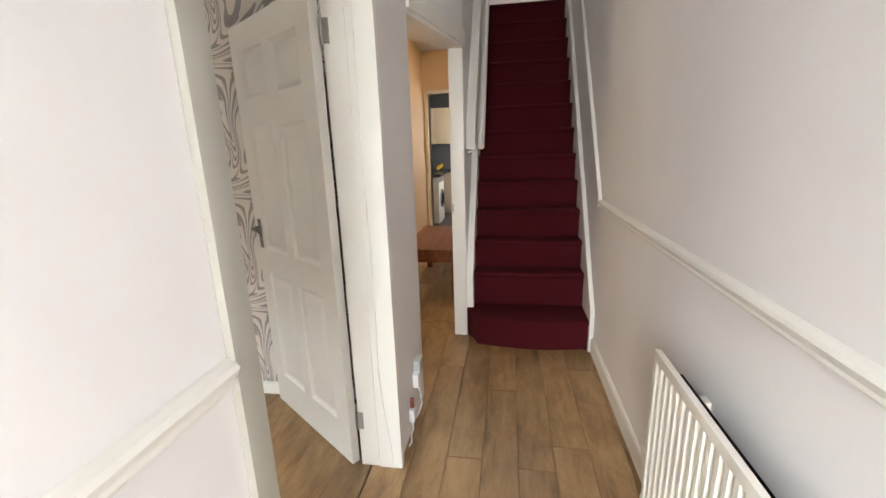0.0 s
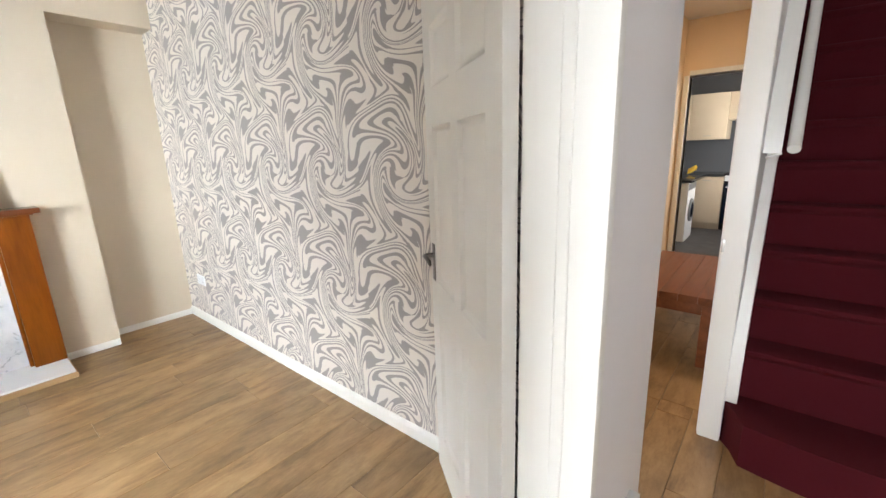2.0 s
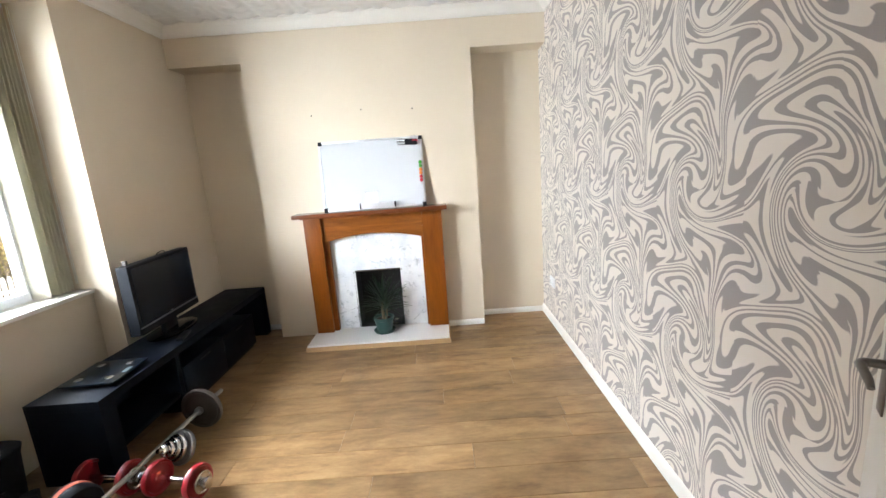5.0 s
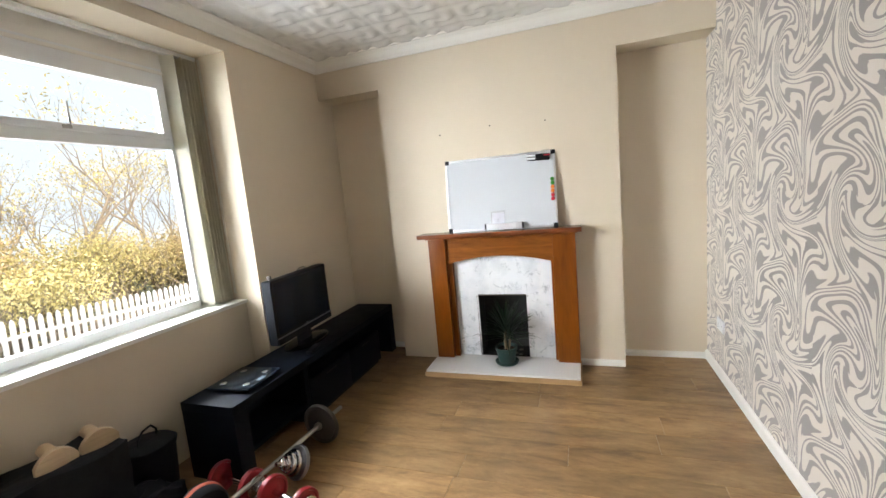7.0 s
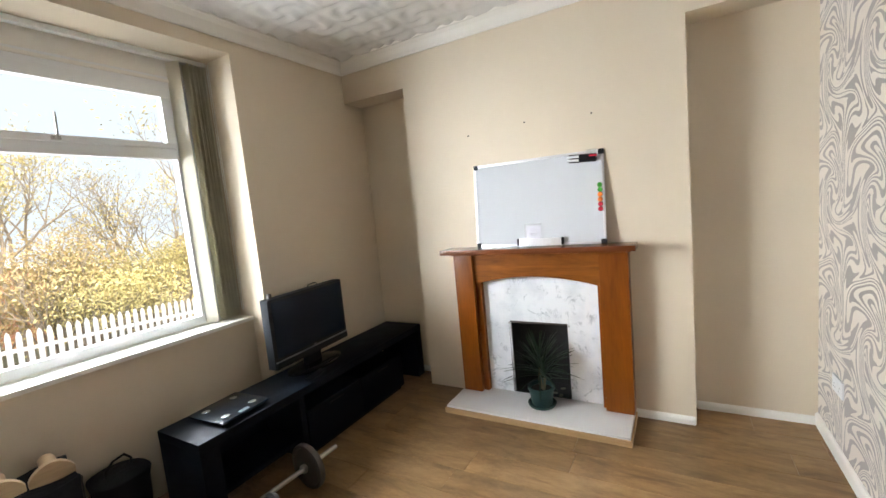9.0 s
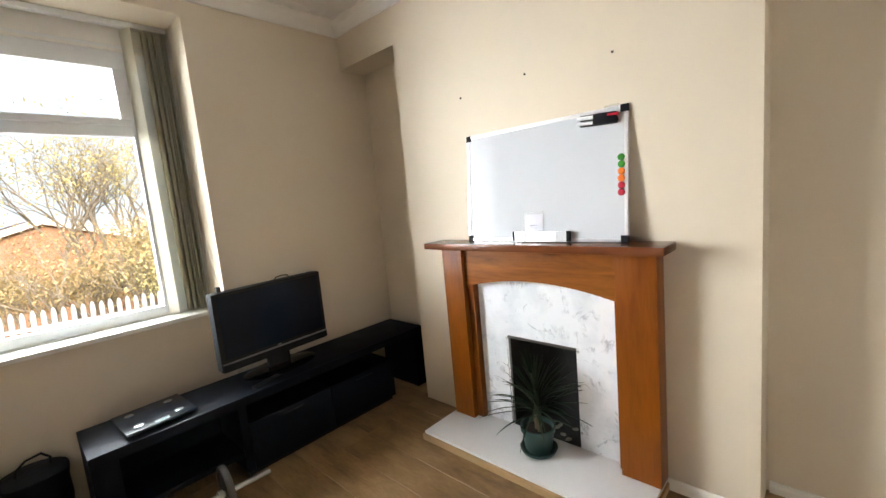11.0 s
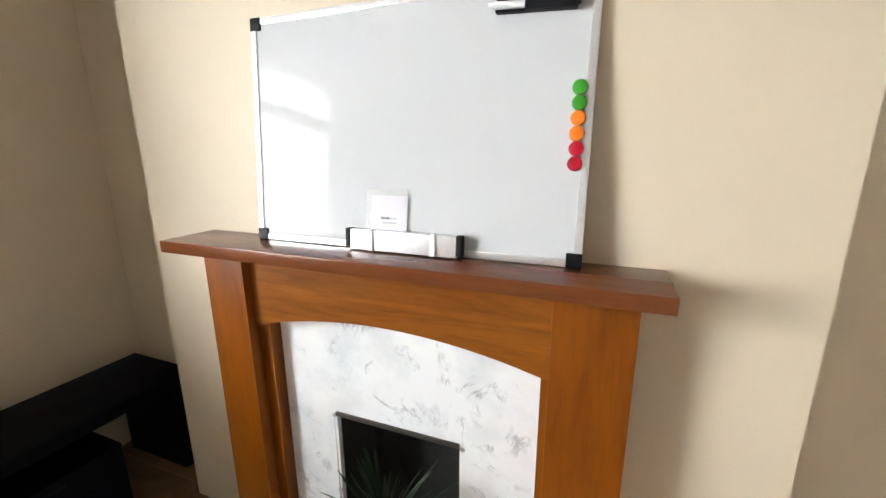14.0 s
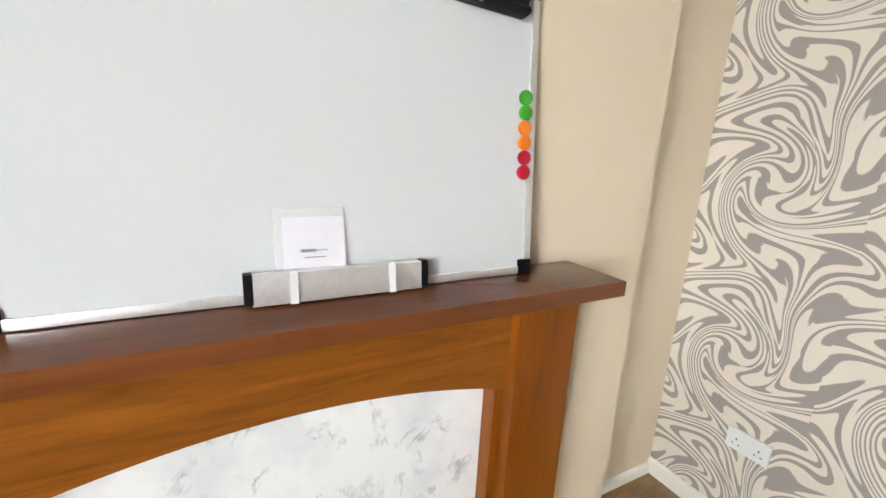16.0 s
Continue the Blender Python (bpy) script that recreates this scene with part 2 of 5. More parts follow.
def lathe(bm, profile, segments=24, m=None):
    """A solid of revolution about z from (radius, height) pairs."""
    rings, made = [], []
    for r, z in profile:
        ring = [bm.verts.new((r * math.cos(a), r * math.sin(a), z)) for a in (2 * math.pi * k / segments for k in range(segments))]
        rings.append(ring)
        made += ring
    for a, b in zip(rings, rings[1:]):
        for k in range(segments):
            bm.faces.new((a[k], a[(k + 1) % segments], b[(k + 1) % segments], b[k]))
    bm.faces.new(rings[0][::-1])
    bm.faces.new(rings[-1])
    if m is not None:
        bmesh.ops.transform(bm, matrix=m, verts=made)
    return made


def tube(bm, points, radius, segments=8, closed=False):
    """A round bar along points; radius is a number or one for each point."""
    pts = [Vector(p) for p in points]
    radii = radius if isinstance(radius, (list, tuple)) else [radius] * len(pts)
    rings, up = [], None
    for i, p in enumerate(pts):
        way = (pts[min(i + 1, len(pts) - 1)] - pts[max(i - 1, 0)]).normalized()
        side = way.cross(Vector((0, 0, 1)) if abs(way.z) < 0.9 else Vector((1, 0, 0))).normalized() if up is None else (up - way * up.dot(way)).normalized()
        up = side
        other = way.cross(side)
        rings.append([bm.verts.new(p + radii[i] * (side * math.cos(a) + other * math.sin(a))) for a in (2 * math.pi * k / segments for k in range(segments))])
    for a, b in zip(rings, rings[1:]):
        for k in range(segments):
            bm.faces.new((a[k], a[(k + 1) % segments], b[(k + 1) % segments], b[k]))
    bm.faces.new(rings[0][::-1])
    bm.faces.new(rings[-1])


def prism(bm, outline, axis, a, b):
    """A polygon, given in the two other axes, drawn out along an axis from a to b."""
    def at(p, v):
        q = list(p)
        q.insert(axis, v)
        return bm.verts.new(q)
    lo, hi = [at(p, a) for p in outline], [at(p, b) for p in outline]
    n = len(outline)
    faces = [bm.faces.new(lo[::-1]), bm.faces.new(hi)]
    for k in range(n):
        faces.append(bm.faces.new((lo[k], lo[(k + 1) % n], hi[(k + 1) % n], hi[k])))
    bmesh.ops.recalc_face_normals(bm, faces=faces)
    return lo + hi


def mesh_of(name, bm, material, smooth=True):
    bmesh.ops.recalc_face_normals(bm, faces=bm.faces[:])
    me = bpy.data.meshes.new(name)
    bm.to_mesh(me)
    bm.free()
    if material is not None:
        me.materials.append(material)
    if smooth and len(me.polygons):
        me.polygons.foreach_set("use_smooth", [True] * len(me.polygons))
        me.set_sharp_from_angle(angle=radians(38))
    return me


def part(name, bm, material, parent, label=""):
    ob = new(name, mesh_of(name, bm, material))
    ob.parent = parent
    return tagged(ob, label) if label else ob


def thing(name, label, category, m=None, group="", kind=""):
    ob = new(name)
    ob.empty_display_size = 0.1
    if m is not None:
        ob.matrix_world = m
    return tagged(ob, label, category, group, kind)


def solid(name, bm, material, label, category, m=None, group="", kind=""):
    ob = new(name, mesh_of(name, bm, material))
    if m is not None:
        ob.matrix_world = m
    return tagged(ob, label, category, group, kind)


def structure(name, bm, material, label, category):
    ob = new(name, mesh_of(name, bm, material, False))
    return tagged(ob, label, category, "", "structure")


# ---- large structure ----
CEIL = 2.76
ALC = 2.435          # head of the alcoves
# living room
structure("wall_patterned", boxes((-4.55, -0.42, 2.0, 2.08, 0, CEIL)), wallpaper, "wall papered with grey and cream swirling retro wallpaper", "wall")
wall_chimney = structure("wall_chimney", boxes((-4.57, -4.37, -1.155, 2.0, 0, CEIL), (-4.37, -4.14, -1.155, -0.543, ALC, CEIL), (-4.37, -4.14, 1.378, 2.0, ALC, CEIL)), cream_wall, "cream painted end wall with two shallow alcoves", "wall")
bm = bmesh.new()
prism(bm, [(-0.543, 0), (0.20, 0), (0.20, 0.62), (0.64, 0.62), (0.64, 0), (1.378, 0), (1.378, CEIL), (-0.543, CEIL)], 0, -4.37, -4.14)
structure("chimney_breast", bm, cream_wall, "cream painted plaster chimney breast", "chimney breast")
bm = boxes((-4.57, -3.10, -1.62, -1.155, 0, CEIL), (-1.56, -0.58, -1.62, -1.155, 0, CEIL), (-3.10, -1.56, -1.62, -1.155, 2.585, CEIL), (-3.10, -1.56, -1.62, -1.305, 0, 0.826))
structure("wall_window", bm, cream_wall, "cream painted front wall with a deep window recess", "wall")
structure("wall_hall_side", boxes((-0.58, -0.42, -1.62, 0.612, 0, CEIL), (-0.58, -0.42, 0.612, 1.53, 2.03, CEIL)), white_hall, "white painted partition beside the hall", "wall")
structure("wall_pier", boxes((-0.58, -0.42, 1.53, 2.0, 0, CEIL), (-0.42, -0.415, 1.53, 2.08, 0, CEIL)), white_hall, "white painted pier between two doorways", "wall")

# ceiling of embossed tiles, one mesh
def relief(x, y):
    """Pillowed 0.305 m tiles with a curling leaf in each."""
    s = 0.305
    tx, ty = x / s, y / s
    fx, fy = tx - math.floor(tx) - 0.5, ty - math.floor(ty) - 0.5
    flip = 1 if (math.floor(tx) + math.floor(ty)) % 2 else -1
    r = math.hypot(fx, fy)
    a = math.atan2(fy, fx) * flip
    pillow = 0.010 * (1 - (2 * abs(fx)) ** 6) * (1 - (2 * abs(fy)) ** 6)
    curl = 0.011 * math.sin(3 * a + 11 * r) * math.exp(-((r - 0.27) / 0.17) ** 2)
    return pillow + curl + 0.003 * noise.noise((x * 22, y * 22, 0.0))


verts, faces = [], []
NX, NY = 208, 182
for i in range(NX + 1):
    for j in range(NY + 1):
        x, y = -4.36 + 3.94 * i / NX, -1.40 + 3.44 * j / NY
        verts.append((x, y, CEIL - relief(x, y)))
for i in range(NX):
    for j in range(NY):
        k = i * (NY + 1) + j
        faces.append((k, k + 1, k + NY + 2, k + NY + 1))
top = len(verts)
verts += [(-4.57, -1.62, CEIL + 0.1), (-0.42, -1.62, CEIL + 0.1), (-0.42, 2.08, CEIL + 0.1), (-4.57, 2.08, CEIL + 0.1)]
faces.append((top, top + 1, top + 2, top + 3))
me = bpy.data.meshes.new("ceiling")
me.from_pydata(verts, [], faces)
me.polygons.foreach_set("use_smooth", [True] * len(me.polygons))
me.materials.append(painted("white_ceiling_emulsion", (0.70, 0.688, 0.66), 0.3, 0.06, 40, 0.05))
tagged(new("ceiling", me), "white embossed ceiling tiles with curling leaf relief", "ceiling", kind="structure")


def cornice(name, a, b, inward):
    """A plaster cove between wall and ceiling from a to b."""
    bm = bmesh.new()
    prof = [(0, 0), (0, -0.095), (0.012, -0.095), (0.016, -0.085), (0.03, -0.07), (0.052, -0.038), (0.075, -0.02), (0.088, -0.016), (0.092, -0.004), (0.092, 0)]
    if abs(a[0] - b[0]) < 1e-6:
        prism(bm, [(a[0] + inward * p, CEIL + q) for p, q in prof], 1, a[1], b[1])
    else:
        prism(bm, [(a[1] + inward * p, CEIL + q) for p, q in prof], 0, a[0], b[0])
    return structure(name, bm, gloss_white, "white moulded plaster cornice", "cornice")


cornice("cornice_chimney", (-4.14, -1.155), (-4.14, 2.0), 1)
cornice("cornice_window", (-4.14, -1.155), (-0.58, -1.155), 1)
cornice("cornice_patterned", (-4.14, 2.0), (-0.58, 2.0), -1)
cornice("cornice_hall_side", (-0.58, -1.155), (-0.58, 2.0), -1)


def skirting(name, a, b, side, height=0.09, material=None):
    """A baseboard from a to b along one axis; side is the way it stands off the wall."""
    bm = bmesh.new()
    prof = [(0, 0), (0.016, 0), (0.016, height - 0.02), (0.012, height - 0.008), (0.005, height), (0, height)]
    if abs(a[0] - b[0]) < 1e-6:
        prism(bm, [(a[0] + side * p, q) for p, q in prof], 1, a[1], b[1])
    else:
        prism(bm, [(a[1] + side * p, q) for p, q in prof], 0, a[0], b[0])
    return structure(name, bm, material or gloss_white, "white gloss-painted wooden baseboard", "baseboard")


skirting("baseboard_patterned", (-4.37, 2.0), (-0.6, 2.0), -1, 0.075)
skirting("baseboard_alcove_a", (-4.37, 1.39), (-4.37, 1.984), 1, 0.05)
skirting("baseboard_alcove_b", (-4.37, -1.155), (-4.37, -0.543), 1, 0.05)
skirting("baseboard_breast_a", (-4.14, 1.04), (-4.14, 1.374), 1, 0.05)
skirting("baseboard_hall_side", (-0.58, -1.155), (-0.58, 0.55), -1, 0.09)

# hall
structure("wall_hall_far", boxes((0.65, 0.80, -1.5, 6.4, 0, 5.2)), white_hall, "white painted hall and stair wall", "wall")
structure("wall_front", boxes((-0.42, -0.33, -1.5, -1.365, 0, CEIL), (0.55, 0.65, -1.5, -1.365, 0, CEIL), (-0.33, 0.55, -1.5, -1.365, 2.1, CEIL)), white_hall, "white front wall of the hall around the front doorway", "wall")
structure("ceiling_hall", boxes((-0.42, 0.65, -1.5, 2.75, CEIL, CEIL + 0.25)), painted("ceiling_white", (0.8, 0.8, 0.79), 0.7), "plain white hall ceiling", "ceiling")
structure("wall_stair_side", boxes((-0.335, -0.235, 2.905, 6.4, 0, 5.2), (-0.42, -0.235, 2.75, 2.905, CEIL, 5.2), (-0.42, 0.65, 2.65, 2.75, CEIL + 0.25, 5.2)), white_hall, "white painted wall beside the staircase", "wall")
structure("wall_landing", boxes((-0.235, 0.65, 6.3, 6.4, 2.9, 5.2)), white_hall, "white landing wall at the top of the stairs", "wall")
structure("ceiling_landing", boxes((-0.42, 0.80, 2.65, 6.4, 5.2, 5.3)), white_hall, "plain white landing ceiling", "ceiling")

# floor base under the boards
structure("floor", boxes((-4.6, 0.8, -1.65, 6.6, -0.12, -0.012)), underlay, "oak-effect laminate floor laid in long boards", "floor")

# dining room and kitchen beyond
bm = bmesh.new()
prism(bm, [(-0.42, 2.08), (-0.58, 2.08), (-0.435, 2.905), (-0.235, 2.905)], 2, 2.06, CEIL)
structure("wall_dining_head", bm, white_hall, "wall above the dining room doorway", "wall")
structure("wall_dining", boxes((-4.0, -1.2, 4.9, 6.4, 0, CEIL)), peach_wall, "peach painted dining room wall", "wall")
structure("wall_dining_far", boxes((-4.1, -3.98, 2.08, 5.0, 0, CEIL)), peach_wall, "peach painted dining room end wall", "wall")
structure("wall_kitchen", boxes((-1.2, -1.13, 6.4, 6.55, 0, CEIL), (-1.13, -0.3, 6.4, 6.55, 2.17, CEIL), (-0.3, 0.0, 6.4, 6.55, 0, CEIL)), peach_wall, "peach painted wall around the kitchen opening", "wall")
structure("ceiling_dining", boxes((-4.1, -0.35, 2.08, 6.55, CEIL, CEIL + 0.1)), white_hall, "white dining room ceiling", "ceiling")
grey_tile = plain("grey_wall_tiles", (0.10, 0.11, 0.125), 0.4)
structure("wall_kitchen_back", boxes((-2.1, 0.2, 9.3, 9.4, 0, 2.5), (-2.1, -2.0, 6.55, 9.3, 0, 2.5), (0.1, 0.2, 6.55, 9.3, 0, 2.5)), grey_tile, "dark grey tiled kitchen walls", "wall")
structure("ceiling_kitchen", boxes((-2.1, 0.2, 6.55, 9.4, 2.5, 2.6)), white_hall, "white kitchen ceiling", "ceiling")
structure("floor_kitchen", boxes((-2.1, 0.2, 6.6, 9.4, -0.1, 0.0)), plain("dark_grey_vinyl", (0.05, 0.052, 0.058), 0.45), "dark grey vinyl kitchen floor", "floor")


# ---- floor boards ----
def plank_mesh(width, length):
    bm = boxes((-width / 2 + 0.0006, width / 2 - 0.0006, -length / 2 + 0.0006, length / 2 - 0.0006, -0.012, 0.0))
    top = [e for e in bm.edges if all(v.co.z > -0.001 for v in e.verts)]
    bmesh.ops.bevel(bm, geom=top, offset=0.0018, segments=1, affect="EDGES")
    return mesh_of("plank", bm, laminate, False)


floor = bpy.data.objects["floor"]
plank_cache = {}


def lay(x0, x1, y0, y1, width=0.193, length=1.285, seed=1):
    rnd = random.Random(seed)
    x = x0
    while x < x1 - 0.005:
        w = round(min(width, x1 - x), 4)
        y = y0
        first = rnd.uniform(0.25, 1.0) * length
        while y < y1 - 0.005:
            l = round(min(first, y1 - y), 2)
            first = length
            if l < 0.02:
                break
            key = (w, l)
            if key not in plank_cache:
                plank_cache[key] = plank_mesh(w, l)
            ob = new("plank", plank_cache[key])
            ob.parent, ob.location = floor, (x + w / 2, y + l / 2, 0)
            y += l
        x += w


# ---- living room door and its frame ----
def casing(name, rows, label):
    t = thing(name, label, "door frame", kind="structure")
    for nm, r, *other in rows:
        part(nm, boxes(r, bevel=0.006), other[0] if other else gloss_white, t)
    return t


# darker grey-cream gloss for the near jamb, architrave and stop
grey_gloss = painted("grey_cream_gloss", (0.43, 0.415, 0.36), 0.4, 0.05, 30, 0.08)


casing("door_frame_1", [
    ("jamb", (-0.592, -0.505, 1.503, 1.53, 0, 2.0)), ("lining", (-0.504, -0.398, 1.498, 1.535, 0, 2.04)), ("jamb", (-0.60, -0.42, 0.612, 0.630, 0, 2.0), grey_gloss),
    ("head", (-0.60, -0.42, 0.630, 1.498, 2.0, 2.03)),
    ("architrave", (-0.42, -0.402, 0.567, 0.632, 0, 2.07), grey_gloss),
    ("architrave", (-0.42, -0.402, 0.632, 1.498, 2.012, 2.08)),
    ("architrave", (-0.618, -0.60, 0.55, 0.632, 0, 2.07)), ("architrave", (-0.618, -0.60, 0.632, 1.515, 2.012, 2.08)),
    ("door_stop", (-0.545, -0.51, 0.630, 0.642, 0, 2.0), grey_gloss)], "white gloss-painted wooden door frame")
for z in (0.235, 1.823):
    bm = boxes((-0.590, -0.566, 1.5005, 1.5035, z - 0.042, z + 0.042))
    for k in range(3):
        lathe(bm, [(0.0055, z - 0.044 + 0.03 * k), (0.0055, z - 0.016 + 0.03 * k)], 10, Matrix.Translation((-0.595, 1.499, 0)))
    part("hinge", bm, steel, bpy.data.objects["door_frame_1"], "steel butt hinge")
casing("door_frame_2", [
    ("jamb", (-0.33, -0.236, 2.875, 2.905, 0, 2.04)), ("jamb", (-0.58, -0.42, 2.08, 2.10, 0, 2.04))],
    "white painted door frame to the dining room")
bm = bmesh.new()
prism(bm, [(-0.415, 2.08), (-0.40, 2.08), (-0.22, 2.905), (-0.235, 2.905)], 2, 2.05, 2.14)
prism(bm, [(-0.42, 2.09), (-0.53, 2.09), (-0.385, 2.89), (-0.236, 2.89)], 2, 2.03, 2.058)
structure("door_head", bm, gloss_white, "white moulded head of the dining room doorway", "door frame")

DOOR_W, DOOR_H = 0.765, 1.975


def panel_door(name, label, m):
    """A six-panel moulded door, hinged at its own origin, running along +x, with its face towards -y."""
    door = thing(name, label, "door", m, kind="structure")
    t = 0.038
    cols = [(0.105, 0.345), (0.42, 0.66)]
    rowsz = [(0.20, 0.80), (0.93, 1.53), (1.66, 1.86)]
    bm = bmesh.new()
    xs = [0.0] + [v for c in cols for v in c] + [DOOR_W]
    zs = [0.008] + [v for r in rowsz for v in r] + [DOOR_H]
    for i in range(len(xs) - 1):
        for j in range(len(zs) - 1):
            if i % 2 == 1 and j % 2 == 1:
                continue
            for y in (0.0, t):
                bm.faces.new([bm.verts.new((xx, y, zz)) for xx, zz in ((xs[i], zs[j]), (xs[i + 1], zs[j]), (xs[i + 1], zs[j + 1]), (xs[i], zs[j + 1]))])
    for a, b in (((0, 0.008), (DOOR_W, 0.008)), ((DOOR_W, 0.008), (DOOR_W, DOOR_H)), ((DOOR_W, DOOR_H), (0, DOOR_H)), ((0, DOOR_H), (0, 0.008))):
        bm.faces.new([bm.verts.new(p) for p in ((a[0], 0, a[1]), (b[0], 0, b[1]), (b[0], t, b[1]), (a[0], t, a[1]))])
    bmesh.ops.remove_doubles(bm, verts=bm.verts[:], dist=1e-5)
    part("stiles_and_rails", bm, gloss_white, door)
    for c in cols:
        for r in rowsz:
            bm = bmesh.new()
            # sunk moulding with a raised field, on both faces
            for s in (0, 1):
                def ring(d, y):
                    yy = y if s == 0 else t - y
                    return [bm.verts.new((x, yy, z)) for x, z in ((c[0] + d, r[0] + d), (c[1] - d, r[0] + d), (c[1] - d, r[1] - d), (c[0] + d, r[1] - d))]
                rings = [ring(0, 0.0), ring(0.005, 0.004), ring(0.016, 0.013), ring(0.024, 0.0135), ring(0.030, 0.010), ring(0.058, 0.002), ring(0.062, 0.0012)]
                for a, b in zip(rings, rings[1:]):
                    for k in range(4):
                        bm.faces.new((a[k], a[(k + 1) % 4], b[(k + 1) % 4], b[k]))
                bm.faces.new(rings[-1])
            part("panel", bm, gloss_white, door)
    for side in (-1, 1):
        y0 = -0.004 if side < 0 else t
        plate = part("handle_plate", boxes((0.688, 0.724, y0, y0 + 0.004, 0.93, 1.08), bevel=0.0015), pewter, door, "dark metal handle backplate")
        bm = bmesh.new()
        yb = 0.0 if side < 0 else t
        yo = yb + side * 0.042
        tube(bm, [(0.706, yb, 1.035), (0.706, yb + side * 0.03, 1.035), (0.704, yo - side * 0.006, 1.035), (0.694, yo, 1.035), (0.67, yo, 1.036), (0.63, yo - side * 0.002, 1.03), (0.615, yo - side * 0.004, 1.02)], [0.010, 0.009, 0.009, 0.009, 0.0085, 0.008, 0.006], 10)
        part("lever", bm, pewter, plate)
    for z in (0.254, 1.819):
        bm = boxes((0.001, 0.030, -0.0022, 0.001, z - 0.05, z + 0.05))
        lathe(bm, [(0.006, z - 0.052), (0.006, z + 0.052)], 10, Matrix.Translation((-0.006, -0.005, 0)))
        part("hinge", bm, steel, door, "steel butt hinge")
    return door


door_turn = math.degrees(math.atan2(1.985 - 1.532, -1.222 + 0.60))
panel_door("door_1", "white six-panel door standing open against the patterned wall", pose(-0.608, 1.520, 0, 0, 0, door_turn))

# ---- front window ----
window = thing("window_1", "white framed window with a top vent and a wide lower pane", "window", kind="structure")
WX0, WX1, WZ0, WZ1, WY = -2.91, -1.69, 0.86, 2.50, -1.50
for nm, r in (("frame_rail", (WX0, WX1, WY - 0.03, WY + 0.03, WZ0, WZ0 + 0.055)), ("frame_rail", (WX0, WX1, WY - 0.03, WY + 0.03, 2.392, WZ1)),
              ("frame_rail", (WX0, WX1, WY - 0.03, WY + 0.03, 1.945, 2.01)),
              ("frame_stile", (WX0, WX0 + 0.06, WY - 0.031, WY + 0.031, WZ0, WZ1)), ("frame_stile", (WX1 - 0.06, WX1, WY - 0.031, WY + 0.031, WZ0, WZ1))):
    part(nm, boxes(r, bevel=0.008), upvc, window)
glass = glassy("window_glass")
vent = part("vent_frame", boxes((-2.85, -1.75, WY - 0.005, WY + 0.045, 2.01, 2.045), (-2.85, -1.75, WY - 0.005, WY + 0.045, 2.325, 2.392), (-2.85, -2.80, WY - 0.005, WY + 0.0448, 2.045, 2.325), (-1.80, -1.75, WY - 0.005, WY + 0.0448, 2.045, 2.325), bevel=0.005), upvc, window)
bm = boxes((-2.275, -2.235, WY + 0.045, WY + 0.06, 2.015, 2.035), bevel=0.004)
tube(bm, [(-2.255, WY + 0.055, 2.02), (-2.255, WY + 0.075, 2.04), (-2.257, WY + 0.078, 2.10), (-2.26, WY + 0.075, 2.15)], [0.007, 0.007, 0.006, 0.005])
part("window_stay", bm, steel, vent, "steel window fastener")
for r in ((-2.852, -1.748, WY, WY + 0.004, 0.913, 1.947), (-2.815, -1.785, WY + 0.016, WY + 0.02, 2.04, 2.33)):
    pane = part("pane", boxes(r), glass, window)
    pane.visible_shadow = False
structure("window_head", boxes((-3.098, -1.562, -1.56, -1.475, 2.50, 2.584), (-3.0, -1.66, -1.476, -1.466, 2.46, 2.505), (-3.0, -1.66, -1.476, -1.462, 2.425, 2.445), bevel=0.004), gloss_white, "white boarded window head", "window")
structure("window_reveal", boxes((-3.099, -2.91, -1.56, -1.478, 0.827, 2.499), (-1.69, -1.561, -1.56, -1.478, 0.827, 2.499)), upvc, "white window side lining", "window")
structure("window_sill", boxes((-3.097, -1.563, -1.50, -1.282, 0.827, 0.853), (-2.909, -1.691, -1.53, -1.46, 0.853, 0.863), bevel=0.006), gloss_white, "white gloss-painted window sill", "window sill")

# vertical blind, drawn back to the side
blind = thing("vertical_blind", "cream vertical blind drawn open beside the window", "blind")
blind_cloth = painted("cream_blind_cloth", (0.86, 0.83, 0.72), 0.8, 0.06, 300, 0.2)
bt_tree = blind_cloth.node_tree
glow_through = bt_tree.nodes.new("ShaderNodeBsdfTranslucent")
glow_through.inputs["Color"].default_value = (0.80, 0.78, 0.68, 1)
both_ways = bt_tree.nodes.new("ShaderNodeMixShader")
both_ways.inputs[0].default_value = 0.6
bt_tree.links.new(bt_tree.nodes["Principled BSDF"].outputs[0], both_ways.inputs[1])
bt_tree.links.new(glow_through.outputs[0], both_ways.inputs[2])
bt_tree.links.new(both_ways.outputs[0], bt_tree.nodes["Material Output"].inputs[0])
part("headrail", boxes((-3.09, -1.58, -1.445, -1.405, 2.552, 2.582), bevel=0.004), upvc, blind)
for k in range(13):
    x = -3.078 + k * 0.0095
    turn = 78 + 6 * math.sin(k * 2.3)
    bm = bmesh.new()
    pts = [(-0.042 + 0.084 * i / 6, 0.006 * math.sin(math.pi * i / 6)) for i in range(7)]
    prism(bm, pts + [(p, q - 0.0012) for p, q in reversed(pts)], 2, 0.862, 2.55)
    s = part("slat", bm, blind_cloth, blind)
    s.matrix_world = pose(x, -1.428 + 0.003 * math.sin(k * 1.7), 0, 0, 0, turn)
bm = bmesh.new()
prism(bm, [(-2.868, -1.468), (-2.882, -1.426), (-2.905, -1.384), (-2.9065, -1.3845), (-2.8835, -1.4265), (-2.8695, -1.4685)], 2, 0.862, 2.55)
part("slat", bm, blind_cloth, blind)
bm = bmesh.new()
